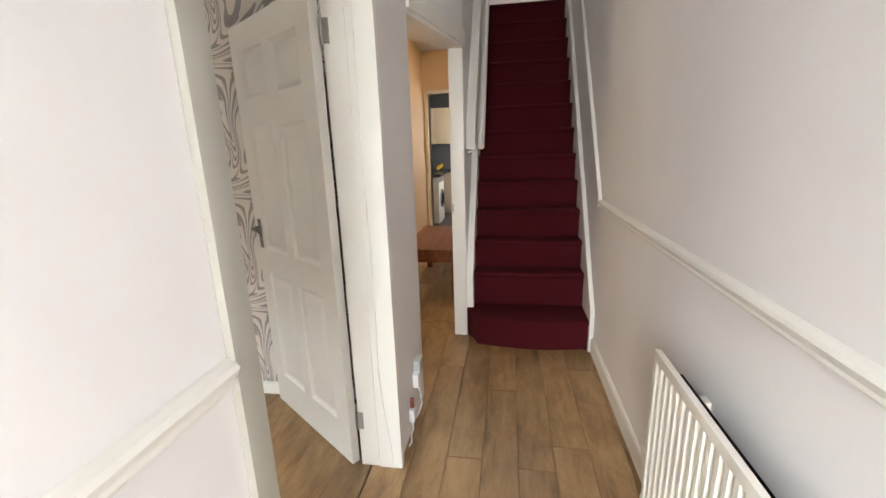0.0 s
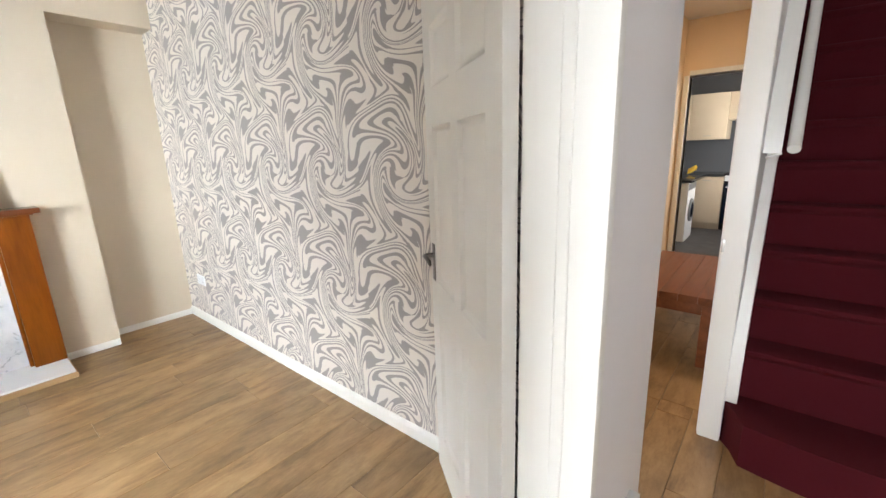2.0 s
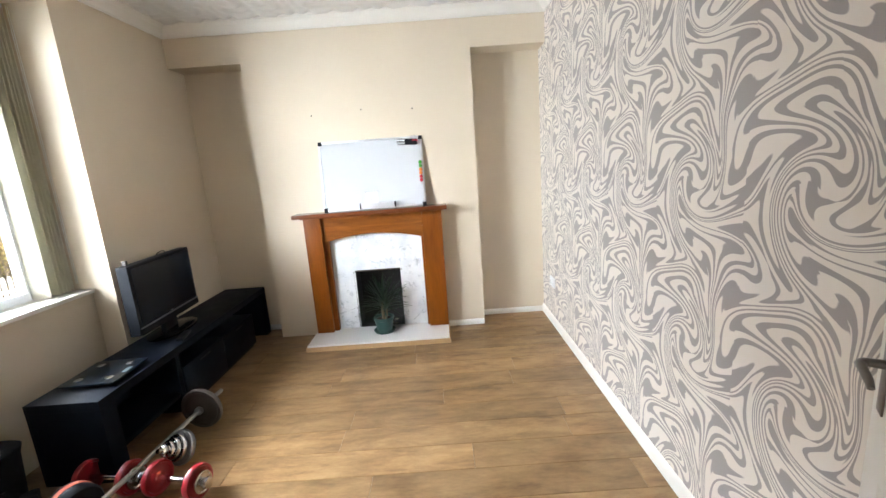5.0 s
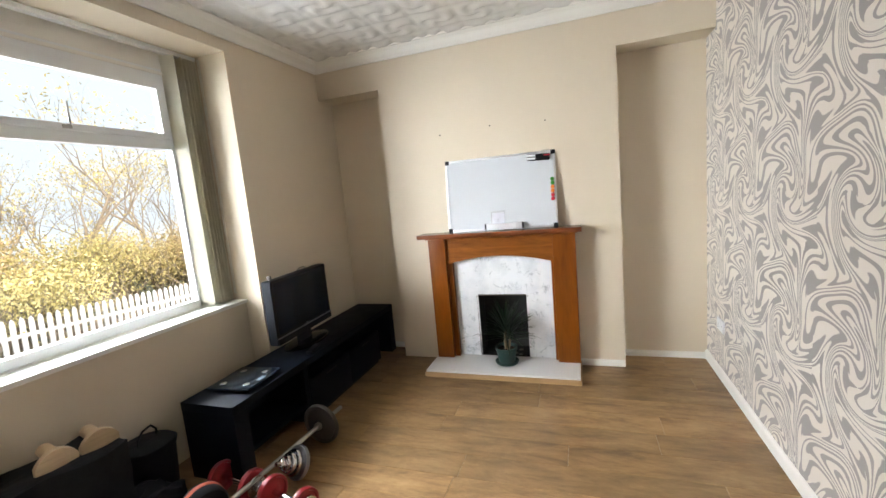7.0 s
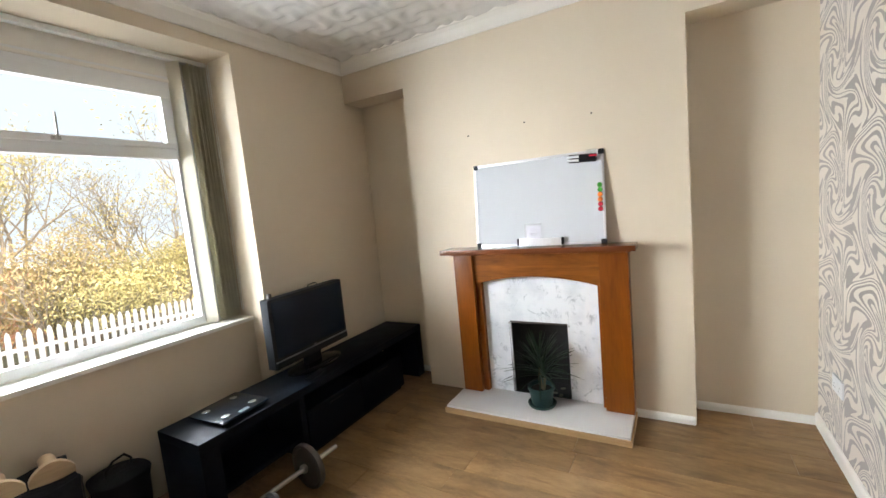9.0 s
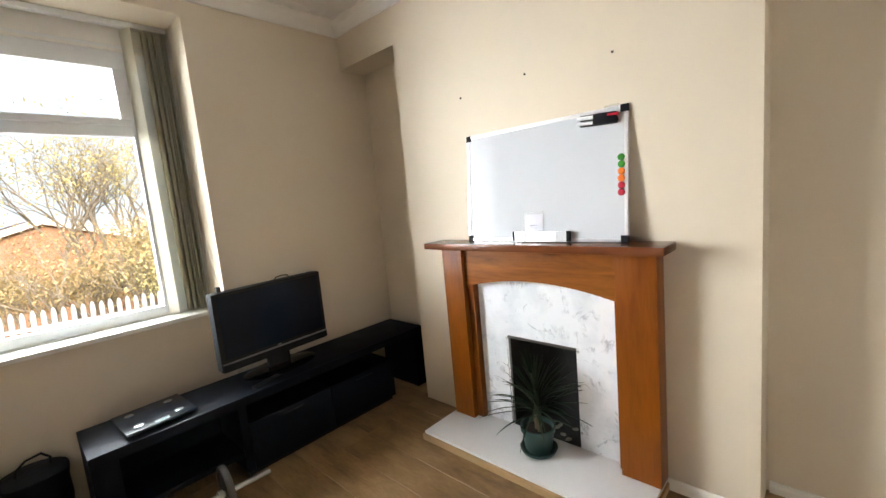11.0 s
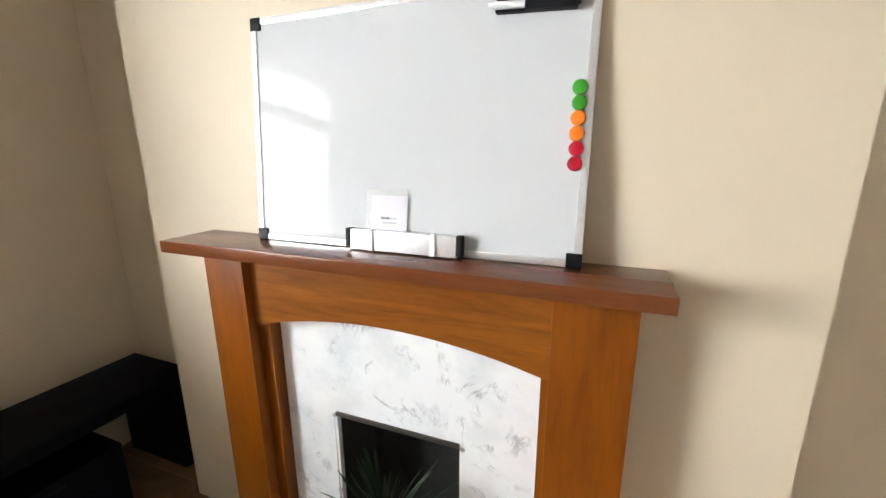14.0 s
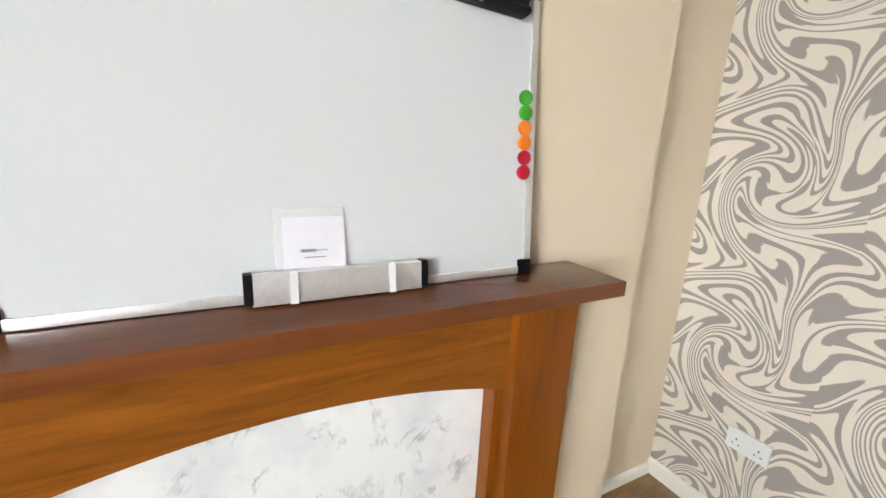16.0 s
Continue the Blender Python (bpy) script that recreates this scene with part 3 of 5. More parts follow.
for i in range(2):
    tube(bm, [(-3.085 + i * 0.012, -1.372, 2.56), (-3.087 + i * 0.012, -1.370, 1.7), (-3.085 + i * 0.012, -1.370, 0.9)], 0.0016, 6)
part("cord", bm, upvc, blind)

# ---- fireplace ----
fire = thing("fireplace", "stained wooden fire surround with white marble inset and hearth", "fireplace")
for y0, y1 in ((-0.172, -0.022), (0.868, 1.040)):
    part("pilaster", boxes((-4.139, -4.035, y0, y1, 0.052, 1.122), bevel=0.003), cherry, fire)
for y0, y1 in ((-0.022, 0.02), (0.846, 0.868)):
    part("pilaster_return", boxes((-4.139, -4.075, y0, y1, 0.052, 0.90), bevel=0.003), cherry, fire)
bm = bmesh.new()
n_arc = 24
arc = []
for i in range(n_arc + 1):
    u = i / n_arc
    arc.append((-0.022 + 0.89 * u, 0.884 + 0.062 * (1 - (2 * u - 1) ** 2)))
prism(bm, arc + [(0.868, 1.122), (-0.022, 1.122)], 0, -4.139, -4.062)
part("arched_frieze", bm, cherry_y, fire)
bm = boxes((-4.139, -3.955, -0.240, 1.090, 1.122, 1.157), bevel=0.004)
part("mantel_shelf", bm, cherry_dark, fire, "dark polished mantel shelf")
bm = boxes((-4.139, -4.02, -0.19, 1.058, 1.108, 1.122), bevel=0.003)
part("shelf_moulding", bm, cherry_y, fire)
bm = bmesh.new()
prism(bm, [(0.018, 0.052), (0.214, 0.052), (0.214, 0.602), (0.628, 0.602), (0.628, 0.052), (0.848, 0.052), (0.848, 0.93), (0.6, 0.945), (0.25, 0.945), (0.018, 0.93)], 0, -4.139, -4.120)
part("marble_panel", bm, marble, fire, "white marble panel with grey veins")
bm = boxes((-4.139, -3.762, -0.188, 1.036, 0.008, 0.052), bevel=0.004)
part("hearth", bm, hearth_stone, fire, "white stone hearth slab")
pale_strip = wood("pale_edging_wood", (0.50, 0.34, 0.18), (0.36, 0.22, 0.10), 1, 0.4, 1.5)
bm = boxes((-3.761, -3.749, -0.196, 1.044, 0.0, 0.038), (-4.139, -3.762, -0.199, -0.189, 0.0, 0.034), (-4.139, -3.762, 1.037, 1.047, 0.0, 0.034), bevel=0.002)
part("edging", bm, pale_strip, fire, "pale wooden strip round the hearth")
part("lintel_strip", boxes((-4.1195, -4.112, 0.214, 0.628, 0.590, 0.603), bevel=0.001), grey_iron, fire, "thin metal strip over the fire opening")
bm = bmesh.new()
prism(bm, [(-4.12, 0.202), (-4.36, 0.202), (-4.36, 0.638), (-4.12, 0.638), (-4.12, 0.629), (-4.35, 0.629), (-4.35, 0.213), (-4.12, 0.213)], 2, 0.053, 0.612)
box(bm, -4.349, -4.121, 0.2135, 0.6285, 0.603, 0.611)
box(bm, -4.349, -4.121, 0.2135, 0.6285, 0.0525, 0.056)
bmesh.ops.remove_doubles(bm, verts=bm.verts[:], dist=0.002)
part("firebox", bm, soot, fire, "sooty black firebox")
for y, z in ((0.205, 0.586), (0.637, 0.586), (0.636, 0.40), (0.206, 0.30), (0.637, 0.14)):
    bm = bmesh.new()
    lathe(bm, [(0.006, 0), (0.008, 0.003), (0.004, 0.005)], 10, pose(-4.1215, y, z, 0, 90, 0))
    part("fixing_screw", bm, steel, fire)

# bits of ash and paper in the firebox
ash = thing("ash_debris", "pale scraps of ash and paper on the firebox floor", "ash", pose(-4.20, 0.50, 0.0565))
ash_mat = plain("pale_ash", (0.22, 0.21, 0.16), 0.9, 0, 0.4, 60, 0.5)
rnd = random.Random(21)
for k in range(9):
    bm = bmesh.new()
    bmesh.ops.create_icosphere(bm, subdivisions=1, radius=1.0)
    for v in bm.verts:
        v.co = Vector((v.co.x * 0.022, v.co.y * 0.014, (v.co.z + 1) * 0.006)) * (1 + 0.4 * noise.noise(v.co * 2 + Vector((k, 0, 0))))
    scrap = part("scrap", bm, ash_mat, ash)
    scrap.matrix_local = pose(rnd.uniform(-0.07, 0.06), rnd.uniform(-0.10, 0.10), 0, 0, 0, rnd.uniform(0, 180))

# ---- whiteboard on the mantel shelf ----
BW, BH, BT = 0.90, 0.60, 0.016
lean = math.degrees(math.atan2(0.052, 0.598))
board = thing("whiteboard", "magnetic whiteboard with silver frame leaning on the mantel shelf", "whiteboard", pose(-4.078, 0.467, 1.1585, 0, 0, 0) @ pose(0, 0, 0, 0, -lean, 0))
gloss_board = Nodes("whiteboard_enamel", 0.03, 0.0, 0.11)
gloss_board.colour(gloss_board.mix(gloss_board.noise(2.0, 3), (0.57, 0.585, 0.605), (0.61, 0.625, 0.645)))
alu = plain("brushed_aluminium", (0.78, 0.78, 0.79), 0.35, 0.75)
part("surface", boxes((-0.012, -0.004, -BW / 2 + 0.008, BW / 2 - 0.008, 0.008, BH - 0.008)), gloss_board.mat, board)
for r in ((-0.014, 0.0, -BW / 2 + 0.03, BW / 2 - 0.03, 0, 0.017), (-0.014, 0.0, -BW / 2 + 0.03, BW / 2 - 0.03, BH - 0.017, BH), (-0.014, 0.0, -BW / 2, -BW / 2 + 0.017, 0.03, BH - 0.03), (-0.014, 0.0, BW / 2 - 0.017, BW / 2, 0.03, BH - 0.03)):
    part("frame_rail", boxes(r, bevel=0.003), alu, board)
for sy in (-1, 1):
    for z0 in (0, BH - 0.032):
        a, b = sorted((sy * BW / 2, sy * (BW / 2 - 0.032)))
        bm = boxes((-0.015, 0.002, a - 0.001, b + 0.001, z0 if z0 else -0.001, z0 + 0.032 if z0 == 0 else BH + 0.001), bevel=0.003)
        part("corner_cap", bm, black_plastic, board)
tray_y0, tray_y1 = 0.334 - 0.467, 0.652 - 0.467
pen_tray = part("pen_tray", boxes((0.001, 0.024, tray_y0 + 0.012, tray_y1 - 0.012, 0.0, 0.052), bevel=0.003), alu, board, "brushed aluminium pen tray")
for a in (tray_y0, tray_y1 - 0.014):
    part("end_cap", boxes((0.0005, 0.026, a, a + 0.014, 0.004, 0.054), bevel=0.003), black_plastic, pen_tray)

# things on the whiteboard
to_board = board.matrix_world.copy()


def disc_magnet(y, z, mat, word):
    bm = bmesh.new()
    lathe(bm, [(0.0145, 0), (0.0155, 0.002), (0.0155, 0.007), (0.0145, 0.0095), (0.011, 0.0112)], 24)
    return solid("magnet", bm, mat, word + " round magnet on the whiteboard", "magnet", to_board @ pose(-0.0035, y, z, 0, 90, 0), "magnets on the whiteboard")


mag_green = plain("green_magnet_plastic", (0.04, 0.30, 0.025), 0.3)
mag_orange = plain("orange_magnet_plastic", (0.80, 0.20, 0.015), 0.3)
mag_red = plain("red_magnet_plastic", (0.48, 0.008, 0.03), 0.3)
for k, (mt, w) in enumerate(((mag_red, "red"), (mag_red, "red"), (mag_orange, "orange"), (mag_orange, "orange"), (mag_green, "green"), (mag_green, "green"))):
    disc_magnet(0.421 + 0.0006 * math.sin(k * 2.1), 0.222 + k * 0.0306, mt, w)

holder = thing("pen_holder", "black magnetic pen holder with two markers", "pen holder", to_board @ pose(-0.0035, 0.322, 0.556, -3, 0, 0))
part("holder_body", boxes((0, 0.024, -0.02, 0.085, -0.028, 0.022), bevel=0.005), black_plastic, holder)
for z in (-0.026, -0.002, 0.020):
    part("holder_finger", boxes((0.002, 0.018, -0.082, -0.018, z - 0.0025, z + 0.0025), bevel=0.002), black_plastic, holder)
for z, c in ((0.010, mag_red), (-0.014, black_plastic)):
    bm = bmesh.new()
    lathe(bm, [(0.008, -0.085), (0.008, 0.005)], 14, pose(0.014, 0.0, z, 90, 0, 0) @ pose(0, 0, 0, 180, 0, 0))
    pen = part("marker", bm, upvc, holder)
    bm = bmesh.new()
    lathe(bm, [(0.0092, 0.045), (0.0095, 0.05), (0.0095, 0.086), (0.0085, 0.09)], 14, pose(0.016, 0.0, z, -90, 0, 0))
    part("marker_cap", bm, c, pen)
    bm = bmesh.new()
    lathe(bm, [(0.003, 0.084), (0.006, 0.086), (0.006, 0.097)], 12, pose(0.014, 0, z, 90, 0, 0))
    part("marker_tip", bm, upvc, pen)
clip = thing("bulldog_clip", "clear plastic clip on the board's top corner", "clip", to_board @ pose(0, 0.37, BH, 0, 0, 0))
clear_film = Nodes("clear_plastic", 0.08)
clear_film.colour((0.93, 0.94, 0.95))
clear_film.bsdf.inputs["Alpha"].default_value = 0.16
clear = clear_film.mat
part("clip_body", boxes((-0.016, 0.004, -0.022, 0.04, -0.018, 0.008), bevel=0.003), clear, clip)

card = thing("warranty_card", "small white card in a clear plastic sleeve", "card", to_board @ pose(0.0245, 0.449 - 0.467, 0.053, 0, -4, 0))
paper = painted("white_paper", (0.78, 0.77, 0.86), 0.7, 0.03)
part("paper", boxes((-0.022, -0.020, -0.052, 0.050, -0.012, 0.088), bevel=0.0005), paper, card)
ink = plain("grey_ink", (0.06, 0.06, 0.07), 0.6)
part("print_bar", boxes((-0.0199, -0.0195, -0.024, 0.002, 0.0285, 0.034)), ink, card)
part("print_bar", boxes((-0.0199, -0.0195, 0.003, 0.022, 0.0295, 0.033)), plain("pale_ink", (0.35, 0.4, 0.45), 0.6), card)
part("print_bar", boxes((-0.0199, -0.0195, -0.018, 0.018, 0.0185, 0.0205)), ink, card)
part("sleeve", boxes((-0.0188, -0.018, -0.066, 0.052, -0.012, 0.104)), clear, card)
tape = painted("white_tape", (0.78, 0.79, 0.79), 0.4)
for y in (-0.040, 0.130):
    bm = boxes((-0.0185, 0.0015, y - 0.0065, y + 0.0065, 0.0, 0.0015), (0.0005, 0.0018, y - 0.0065, y + 0.0065, -0.053, 0.001))
    if y > 0:
        box(bm, -0.012, -0.004, y - 0.012, y + 0.016, 0.001, 0.003, m=pose(0, 0, 0.006, 0, 20, 12))
    part("tape_strip", bm, tape, card)

# ---- plant on the hearth ----
plant = thing("potted_plant", "spiky dragon plant in a dark green pot on the hearth", "plant", pose(-3.985, 0.455, 0.052))
pot_mat = plain("dark_green_pot", (0.022, 0.062, 0.055), 0.4)
bm = bmesh.new()
lathe(bm, [(0.062, 0.008), (0.070, 0.02), (0.084, 0.115), (0.090, 0.118), (0.092, 0.142), (0.083, 0.143), (0.078, 0.12)], 32)
part("pot", bm, pot_mat, plant)
bm = bmesh.new()
lathe(bm, [(0.075, 0.0), (0.090, 0.004), (0.098, 0.022), (0.093, 0.024), (0.082, 0.009)], 32)
part("saucer", bm, pot_mat, plant)
bm = bmesh.new()
lathe(bm, [(0.079, 0.118), (0.05, 0.126), (0.02, 0.122)], 20)
part("soil", bm, plain("potting_soil", (0.03, 0.02, 0.014), 0.95, 0, 0.5, 200, 0.8), plant)
bm = bmesh.new()
tube(bm, [(0, 0, 0.11), (0.004, -0.003, 0.2), (0.0, 0.004, 0.29)], [0.014, 0.012, 0.011], 10)
tube(bm, [(0.02, 0.02, 0.11), (0.03, 0.035, 0.17), (0.032, 0.04, 0.22)], [0.010, 0.009, 0.008], 8)
part("stem", bm, plain("plant_stem", (0.16, 0.12, 0.07), 0.8), plant)
leaf_mats = [plain("dragon_leaf_a", (0.014, 0.036, 0.016), 0.42, 0, 0.5, 30), plain("dragon_leaf_b", (0.034, 0.062, 0.028), 0.42, 0, 0.4, 30)]
rnd = random.Random(11)


def blade(length, width, rise, droop):
    bm = bmesh.new()
    cols = []
    n = 9
    for i in range(n + 1):
        u = i / n
        r = length * (u * math.cos(rise) + 0.12 * u * u)
        z = length * (u * math.sin(rise) - droop * u ** 2.2)
        w = width * (0.55 + 0.9 * u) * (1 - u) ** 0.6 if u < 1 else 0.0005
        w = max(w, 0.0006)
        cols.append([bm.verts.new((r, -w, z + w * 0.5)), bm.verts.new((r, 0, z)), bm.verts.new((r, w, z + w * 0.5))])
    for a, b in zip(cols, cols[1:]):
        for k in range(2):
            bm.faces.new((a[k], a[k + 1], b[k + 1], b[k]))
    r = bmesh.ops.solidify(bm, geom=bm.faces[:], thickness=0.0008)
    return bm


for k in range(96):
    tier = rnd.random()
    rise = radians(16 + 70 * tier)
    length = rnd.uniform(0.21, 0.32) * (0.85 if tier > 0.8 else 1)
    ob = part("leaf", blade(length, rnd.uniform(0.0068, 0.0098), rise, rnd.uniform(0.12, 0.5) * (1.2 - tier)), leaf_mats[k % 2], plant)
    base = (0.0, 0.0, 0.21 + 0.10 * tier) if k % 5 else (0.03, 0.038, 0.20 + 0.04 * tier)
    turn = k * 137.5 + rnd.uniform(-20, 20)
    # blades that would reach into the surround are turned out towards the room
    lim = abs((turn + 180) % 360 - 180)
    if lim > 125:
        turn = 90 + rnd.uniform(-75, 75) if k % 2 else -90 + rnd.uniform(-75, 75)
    ob.matrix_local = pose(*base, 0, 0, turn)

# ---- television bench ----
bench = thing("tv_bench", "long low black wooden television bench with open shelves", "tv bench")
SX0, SX1, SY0, SY1, SZ = -4.31, -2.322, -1.10, -0.722, 0.462
part("top", boxes((SX0, SX1, SY0, SY1, SZ - 0.05, SZ), bevel=0.003), black_ash, bench)
part("end_panel", boxes((SX1 - 0.10, SX1 - 0.001, SY0, SY1 - 0.001, 0.0, SZ - 0.05), bevel=0.003), black_ash, bench)
part("end_panel", boxes((SX0 + 0.001, SX0 + 0.09, SY0, SY1 - 0.001, 0.0, SZ - 0.05), bevel=0.003), black_ash, bench)
part("divider", boxes((-2.98, -2.94, SY0 + 0.02, SY1 - 0.02, 0.03, SZ - 0.05), bevel=0.002), black_ash, bench)
part("shelf", boxes((-2.94, SX1 - 0.10, SY0 + 0.02, SY1 - 0.03, 0.12, 0.15), bevel=0.002), black_ash, bench)
part("back_panel", boxes((-4.0, SX1 - 0.10, SY0 + 0.001, SY0 + 0.012, 0.03, SZ - 0.05)), black_ash, bench)
for a, b in ((-3.49, -2.98), (-4.0, -3.492)):
    dr = part("drawer", boxes((a + 0.002, b - 0.002, SY0 + 0.015, SY1 - 0.008, 0.03, 0.30), bevel=0.003), black_ash, bench)
    part("drawer_slot", boxes((a + 0.19, b - 0.19, SY1 - 0.0085, SY1 - 0.005, 0.262, 0.272)), black_plastic, dr)
part("plinth", boxes((-3.98, -2.95, SY0 + 0.03, SY1 - 0.03, 0.0, 0.03)), black_plastic, bench)

# ---- television ----
TVM = pose(-3.30, -0.965, SZ, 0, 0, 3.0)
tv = thing("television", "black flat-screen television with silver lower edge on a stand", "television", TVM)
part("cabinet", boxes((-0.345, 0.345, -0.058, 0.018, 0.085, 0.545), (-0.25, 0.25, -0.10, -0.056, 0.15, 0.47), bevel=0.012), black_plastic, tv)
part("side_trim", boxes((0.338, 0.349, -0.05, 0.016, 0.09, 0.54), bevel=0.004), plain("grey_side_trim", (0.012, 0.014, 0.018), 0.6, spec=0.12), tv)
part("screen", boxes((-0.322, 0.322, 0.0175, 0.0205, 0.158, 0.525)), screen_mat, tv)
part("lower_trim", boxes((-0.342, 0.342, 0.016, 0.026, 0.132, 0.140), bevel=0.002), silver, tv, "silver strip below the screen")
part("badge", boxes((-0.012, 0.012, 0.0206, 0.022, 0.145, 0.152)), silver, tv)
part("speaker_bar", boxes((-0.342, 0.342, 0.014, 0.024, 0.088, 0.130), bevel=0.004), black_plastic, tv)
part("neck", boxes((-0.07, 0.07, -0.04, 0.0, 0.012, 0.09), bevel=0.008), black_plastic, tv)
bm = bmesh.new()
lathe(bm, [(0.5, 0.0), (0.5, 0.5), (0.46, 0.9), (0.2, 1.0)], 40, Matrix.Translation((0, 0.0, 0)) @ Matrix.Diagonal((0.46, 0.25, 0.016, 1)))
part("stand_base", bm, plain("glossy_black_base", (0.01, 0.01, 0.011), 0.15), tv)
bm = bmesh.new()
tube(bm, [(-0.16, -0.05, 0.54), (-0.15, -0.045, 0.556), (-0.11, -0.04, 0.562), (-0.07, -0.045, 0.556), (-0.06, -0.05, 0.54)], 0.0035, 8)
part("cable_loop", bm, black_plastic, tv)
aerial = solid("tv_receiver", boxes((-0.012, 0.012, -0.01, 0.012, 0, 0.03), bevel=0.003), grey_iron, "small metal receiver clipped on the television's top corner", "receiver", TVM @ pose(0.29, -0.03, 0.545))
remote = solid("remote_control", boxes((-0.085, 0.085, -0.022, 0.022, 0, 0.018), bevel=0.006), black_plastic, "black remote control lying on the bench", "remote control", pose(-3.13, -0.785, SZ, 0, 0, 14))

# ---- bathroom scale on the bench ----
scale_m = pose(-2.607, -0.905, SZ, 0, 0, 4)
bath = thing("bathroom_scale", "black glass bathroom scale with four metal pads", "scale", scale_m)
bm = boxes((-0.15, 0.15, -0.145, 0.145, 0.018, 0.027), bevel=0.004)
part("platform", bm, plain("black_glass", (0.010, 0.014, 0.02), 0.16, spec=0.12), bath)
part("base", boxes((-0.135, 0.135, -0.13, 0.13, 0.006, 0.018), bevel=0.004), black_plastic, bath)
for sx in (-1, 1):
    for sy in (-1, 1):
        bm = bmesh.new()
        lathe(bm, [(0.020, 0.0272), (0.021, 0.0285), (0.017, 0.030)], 20, Matrix.Translation((sx * 0.085, sy * 0.08, 0)))
        part("metal_pad", bm, chrome, bath)
        bm = bmesh.new()
        lathe(bm, [(0.018, 0.0), (0.018, 0.008)], 16, Matrix.Translation((sx * 0.11, sy * 0.10, 0)))
        part("foot", bm, black_plastic, bath)
part("display", boxes((-0.03, 0.03, 0.105, 0.13, 0.027, 0.0276)), plain("grey_display", (0.2, 0.24, 0.25), 0.3), bath)

# ---- weights ----
def turned(m, profile, segs=28):
    bm = bmesh.new()
    lathe(bm, profile, segs, m)
    return bm


AX = pose(0, 0, 0, 0, 90, 0)     # turns a lathe's axis to x


def plate_profile(r, t, at):
    return [(0.014, at - t * 0.35), (r * 0.42, at - t * 0.35), (r * 0.5, at - t * 0.2), (r * 0.8, at - t * 0.2), (r * 0.86, at - t * 0.5), (r * 0.97, at - t * 0.5), (r, at - t * 0.3),
            (r, at + t * 0.3), (r * 0.97, at + t * 0.5), (r * 0.86, at + t * 0.5), (r * 0.8, at + t * 0.2), (r * 0.5, at + t * 0.2), (r * 0.42, at + t * 0.35), (0.014, at + t * 0.35)]


def dumbbell(name, label, m, discs, length=0.36):
    """discs: (position, radius, thickness, material) along the bar."""
    d = thing(name, label, "dumbbell", m, "dumbbells on the floor")
    part("bar", turned(AX, [(0.011, -length / 2), (0.0125, -length / 2 + 0.003), (0.0125, length / 2 - 0.003), (0.011, length / 2)], 16), chrome, d)
    for at, r, t, mt in discs:
        part("weight_plate", turned(AX, plate_profile(r, t, at)), mt, d)
    for s in (-1, 1):
        at = s * (max(abs(x[0]) for x in discs) + 0.028)
        bm = turned(AX, [(0.016, at - 0.011), (0.027, at - 0.010), (0.027, at + 0.010), (0.018, at + 0.013)], 8)
        part("spin_lock", bm, chrome, d)
    return d


dumbbell("dumbbell", "red and chrome dumbbell lying on the floor", pose(-2.21, -0.33, 0.085, 0, 0, 78), [(0.115, 0.083, 0.030, red_paint), (0.142, 0.052, 0.018, chrome), (-0.115, 0.083, 0.030, red_paint), (-0.142, 0.06, 0.018, chrome)])
dumbbell("dumbbell", "red and chrome dumbbell lying beside the bench", pose(-2.26, -0.70, 0.085, 0, 0, 84), [(0.115, 0.083, 0.03, red_paint), (0.142, 0.055, 0.018, chrome), (-0.115, 0.083, 0.03, red_paint), (-0.142, 0.055, 0.018, chrome)])
stack = thing("weight_stack", "chrome weight plates on a short bar standing on end", "weights", pose(-2.43, -0.48, 0.0, 0, 0, 0))
spun = pose(0, 0, 0.10, 0, 62, -18)
for at, r, mt in ((-0.040, 0.092, silver), (-0.010, 0.070, chrome), (0.016, 0.056, chrome), (0.038, 0.042, chrome)):
    part("weight_plate", turned(spun, plate_profile(r, 0.024, at)), mt, stack)
part("bar", turned(spun, [(0.0125, -0.07), (0.0125, 0.10)], 14), chrome, stack)
part("spin_lock", turned(spun, [(0.02, 0.052), (0.027, 0.055), (0.027, 0.072), (0.018, 0.078)], 8), chrome, stack)
b0, b1 = Vector((-1.42, -0.63, 0.105)), Vector((-2.965, -0.50, 0.132))
way = (b1 - b0).normalized()
barbell = thing("barbell", "long steel barbell with dull grey weight plates", "barbell")
bm = bmesh.new()
tube(bm, [b0, b1], 0.0125, 14)
part("bar", bm, steel, barbell)
turn_bar = Matrix.Translation((0, 0, 0)) @ way.to_track_quat("Z", "Y").to_matrix().to_4x4()
for d, r in (((b1 - b0).length - 0.20, 0.128), (0.18, 0.115)):
    part("weight_plate", turned(Matrix.Translation(b0 + way * d) @ turn_bar, plate_profile(r, 0.03, 0)), grey_iron, barbell)
    part("collar", turned(Matrix.Translation(b0 + way * (d - 0.03)) @ turn_bar, [(0.02, -0.012), (0.024, -0.01), (0.024, 0.01), (0.02, 0.012)], 16), steel, barbell)
wheel = thing("ab_roller", "black exercise wheel with a coral band", "exercise wheel", pose(-2.06, -0.70, 0.10, 0, 0, 70))
part("tyre", turned(AX, [(0.03, -0.06), (0.09, -0.058), (0.1, -0.04), (0.1, 0.04), (0.09, 0.058), (0.03, 0.06)], 32), black_plastic, wheel)
part("band", turned(AX, [(0.1005, -0.03), (0.103, -0.026), (0.103, -0.004), (0.1005, 0.0)], 32), coral, wheel)
part("axle", turned(AX, [(0.014, -0.16), (0.016, -0.155), (0.016, 0.155), (0.014, 0.16)], 14), black_plastic, wheel)

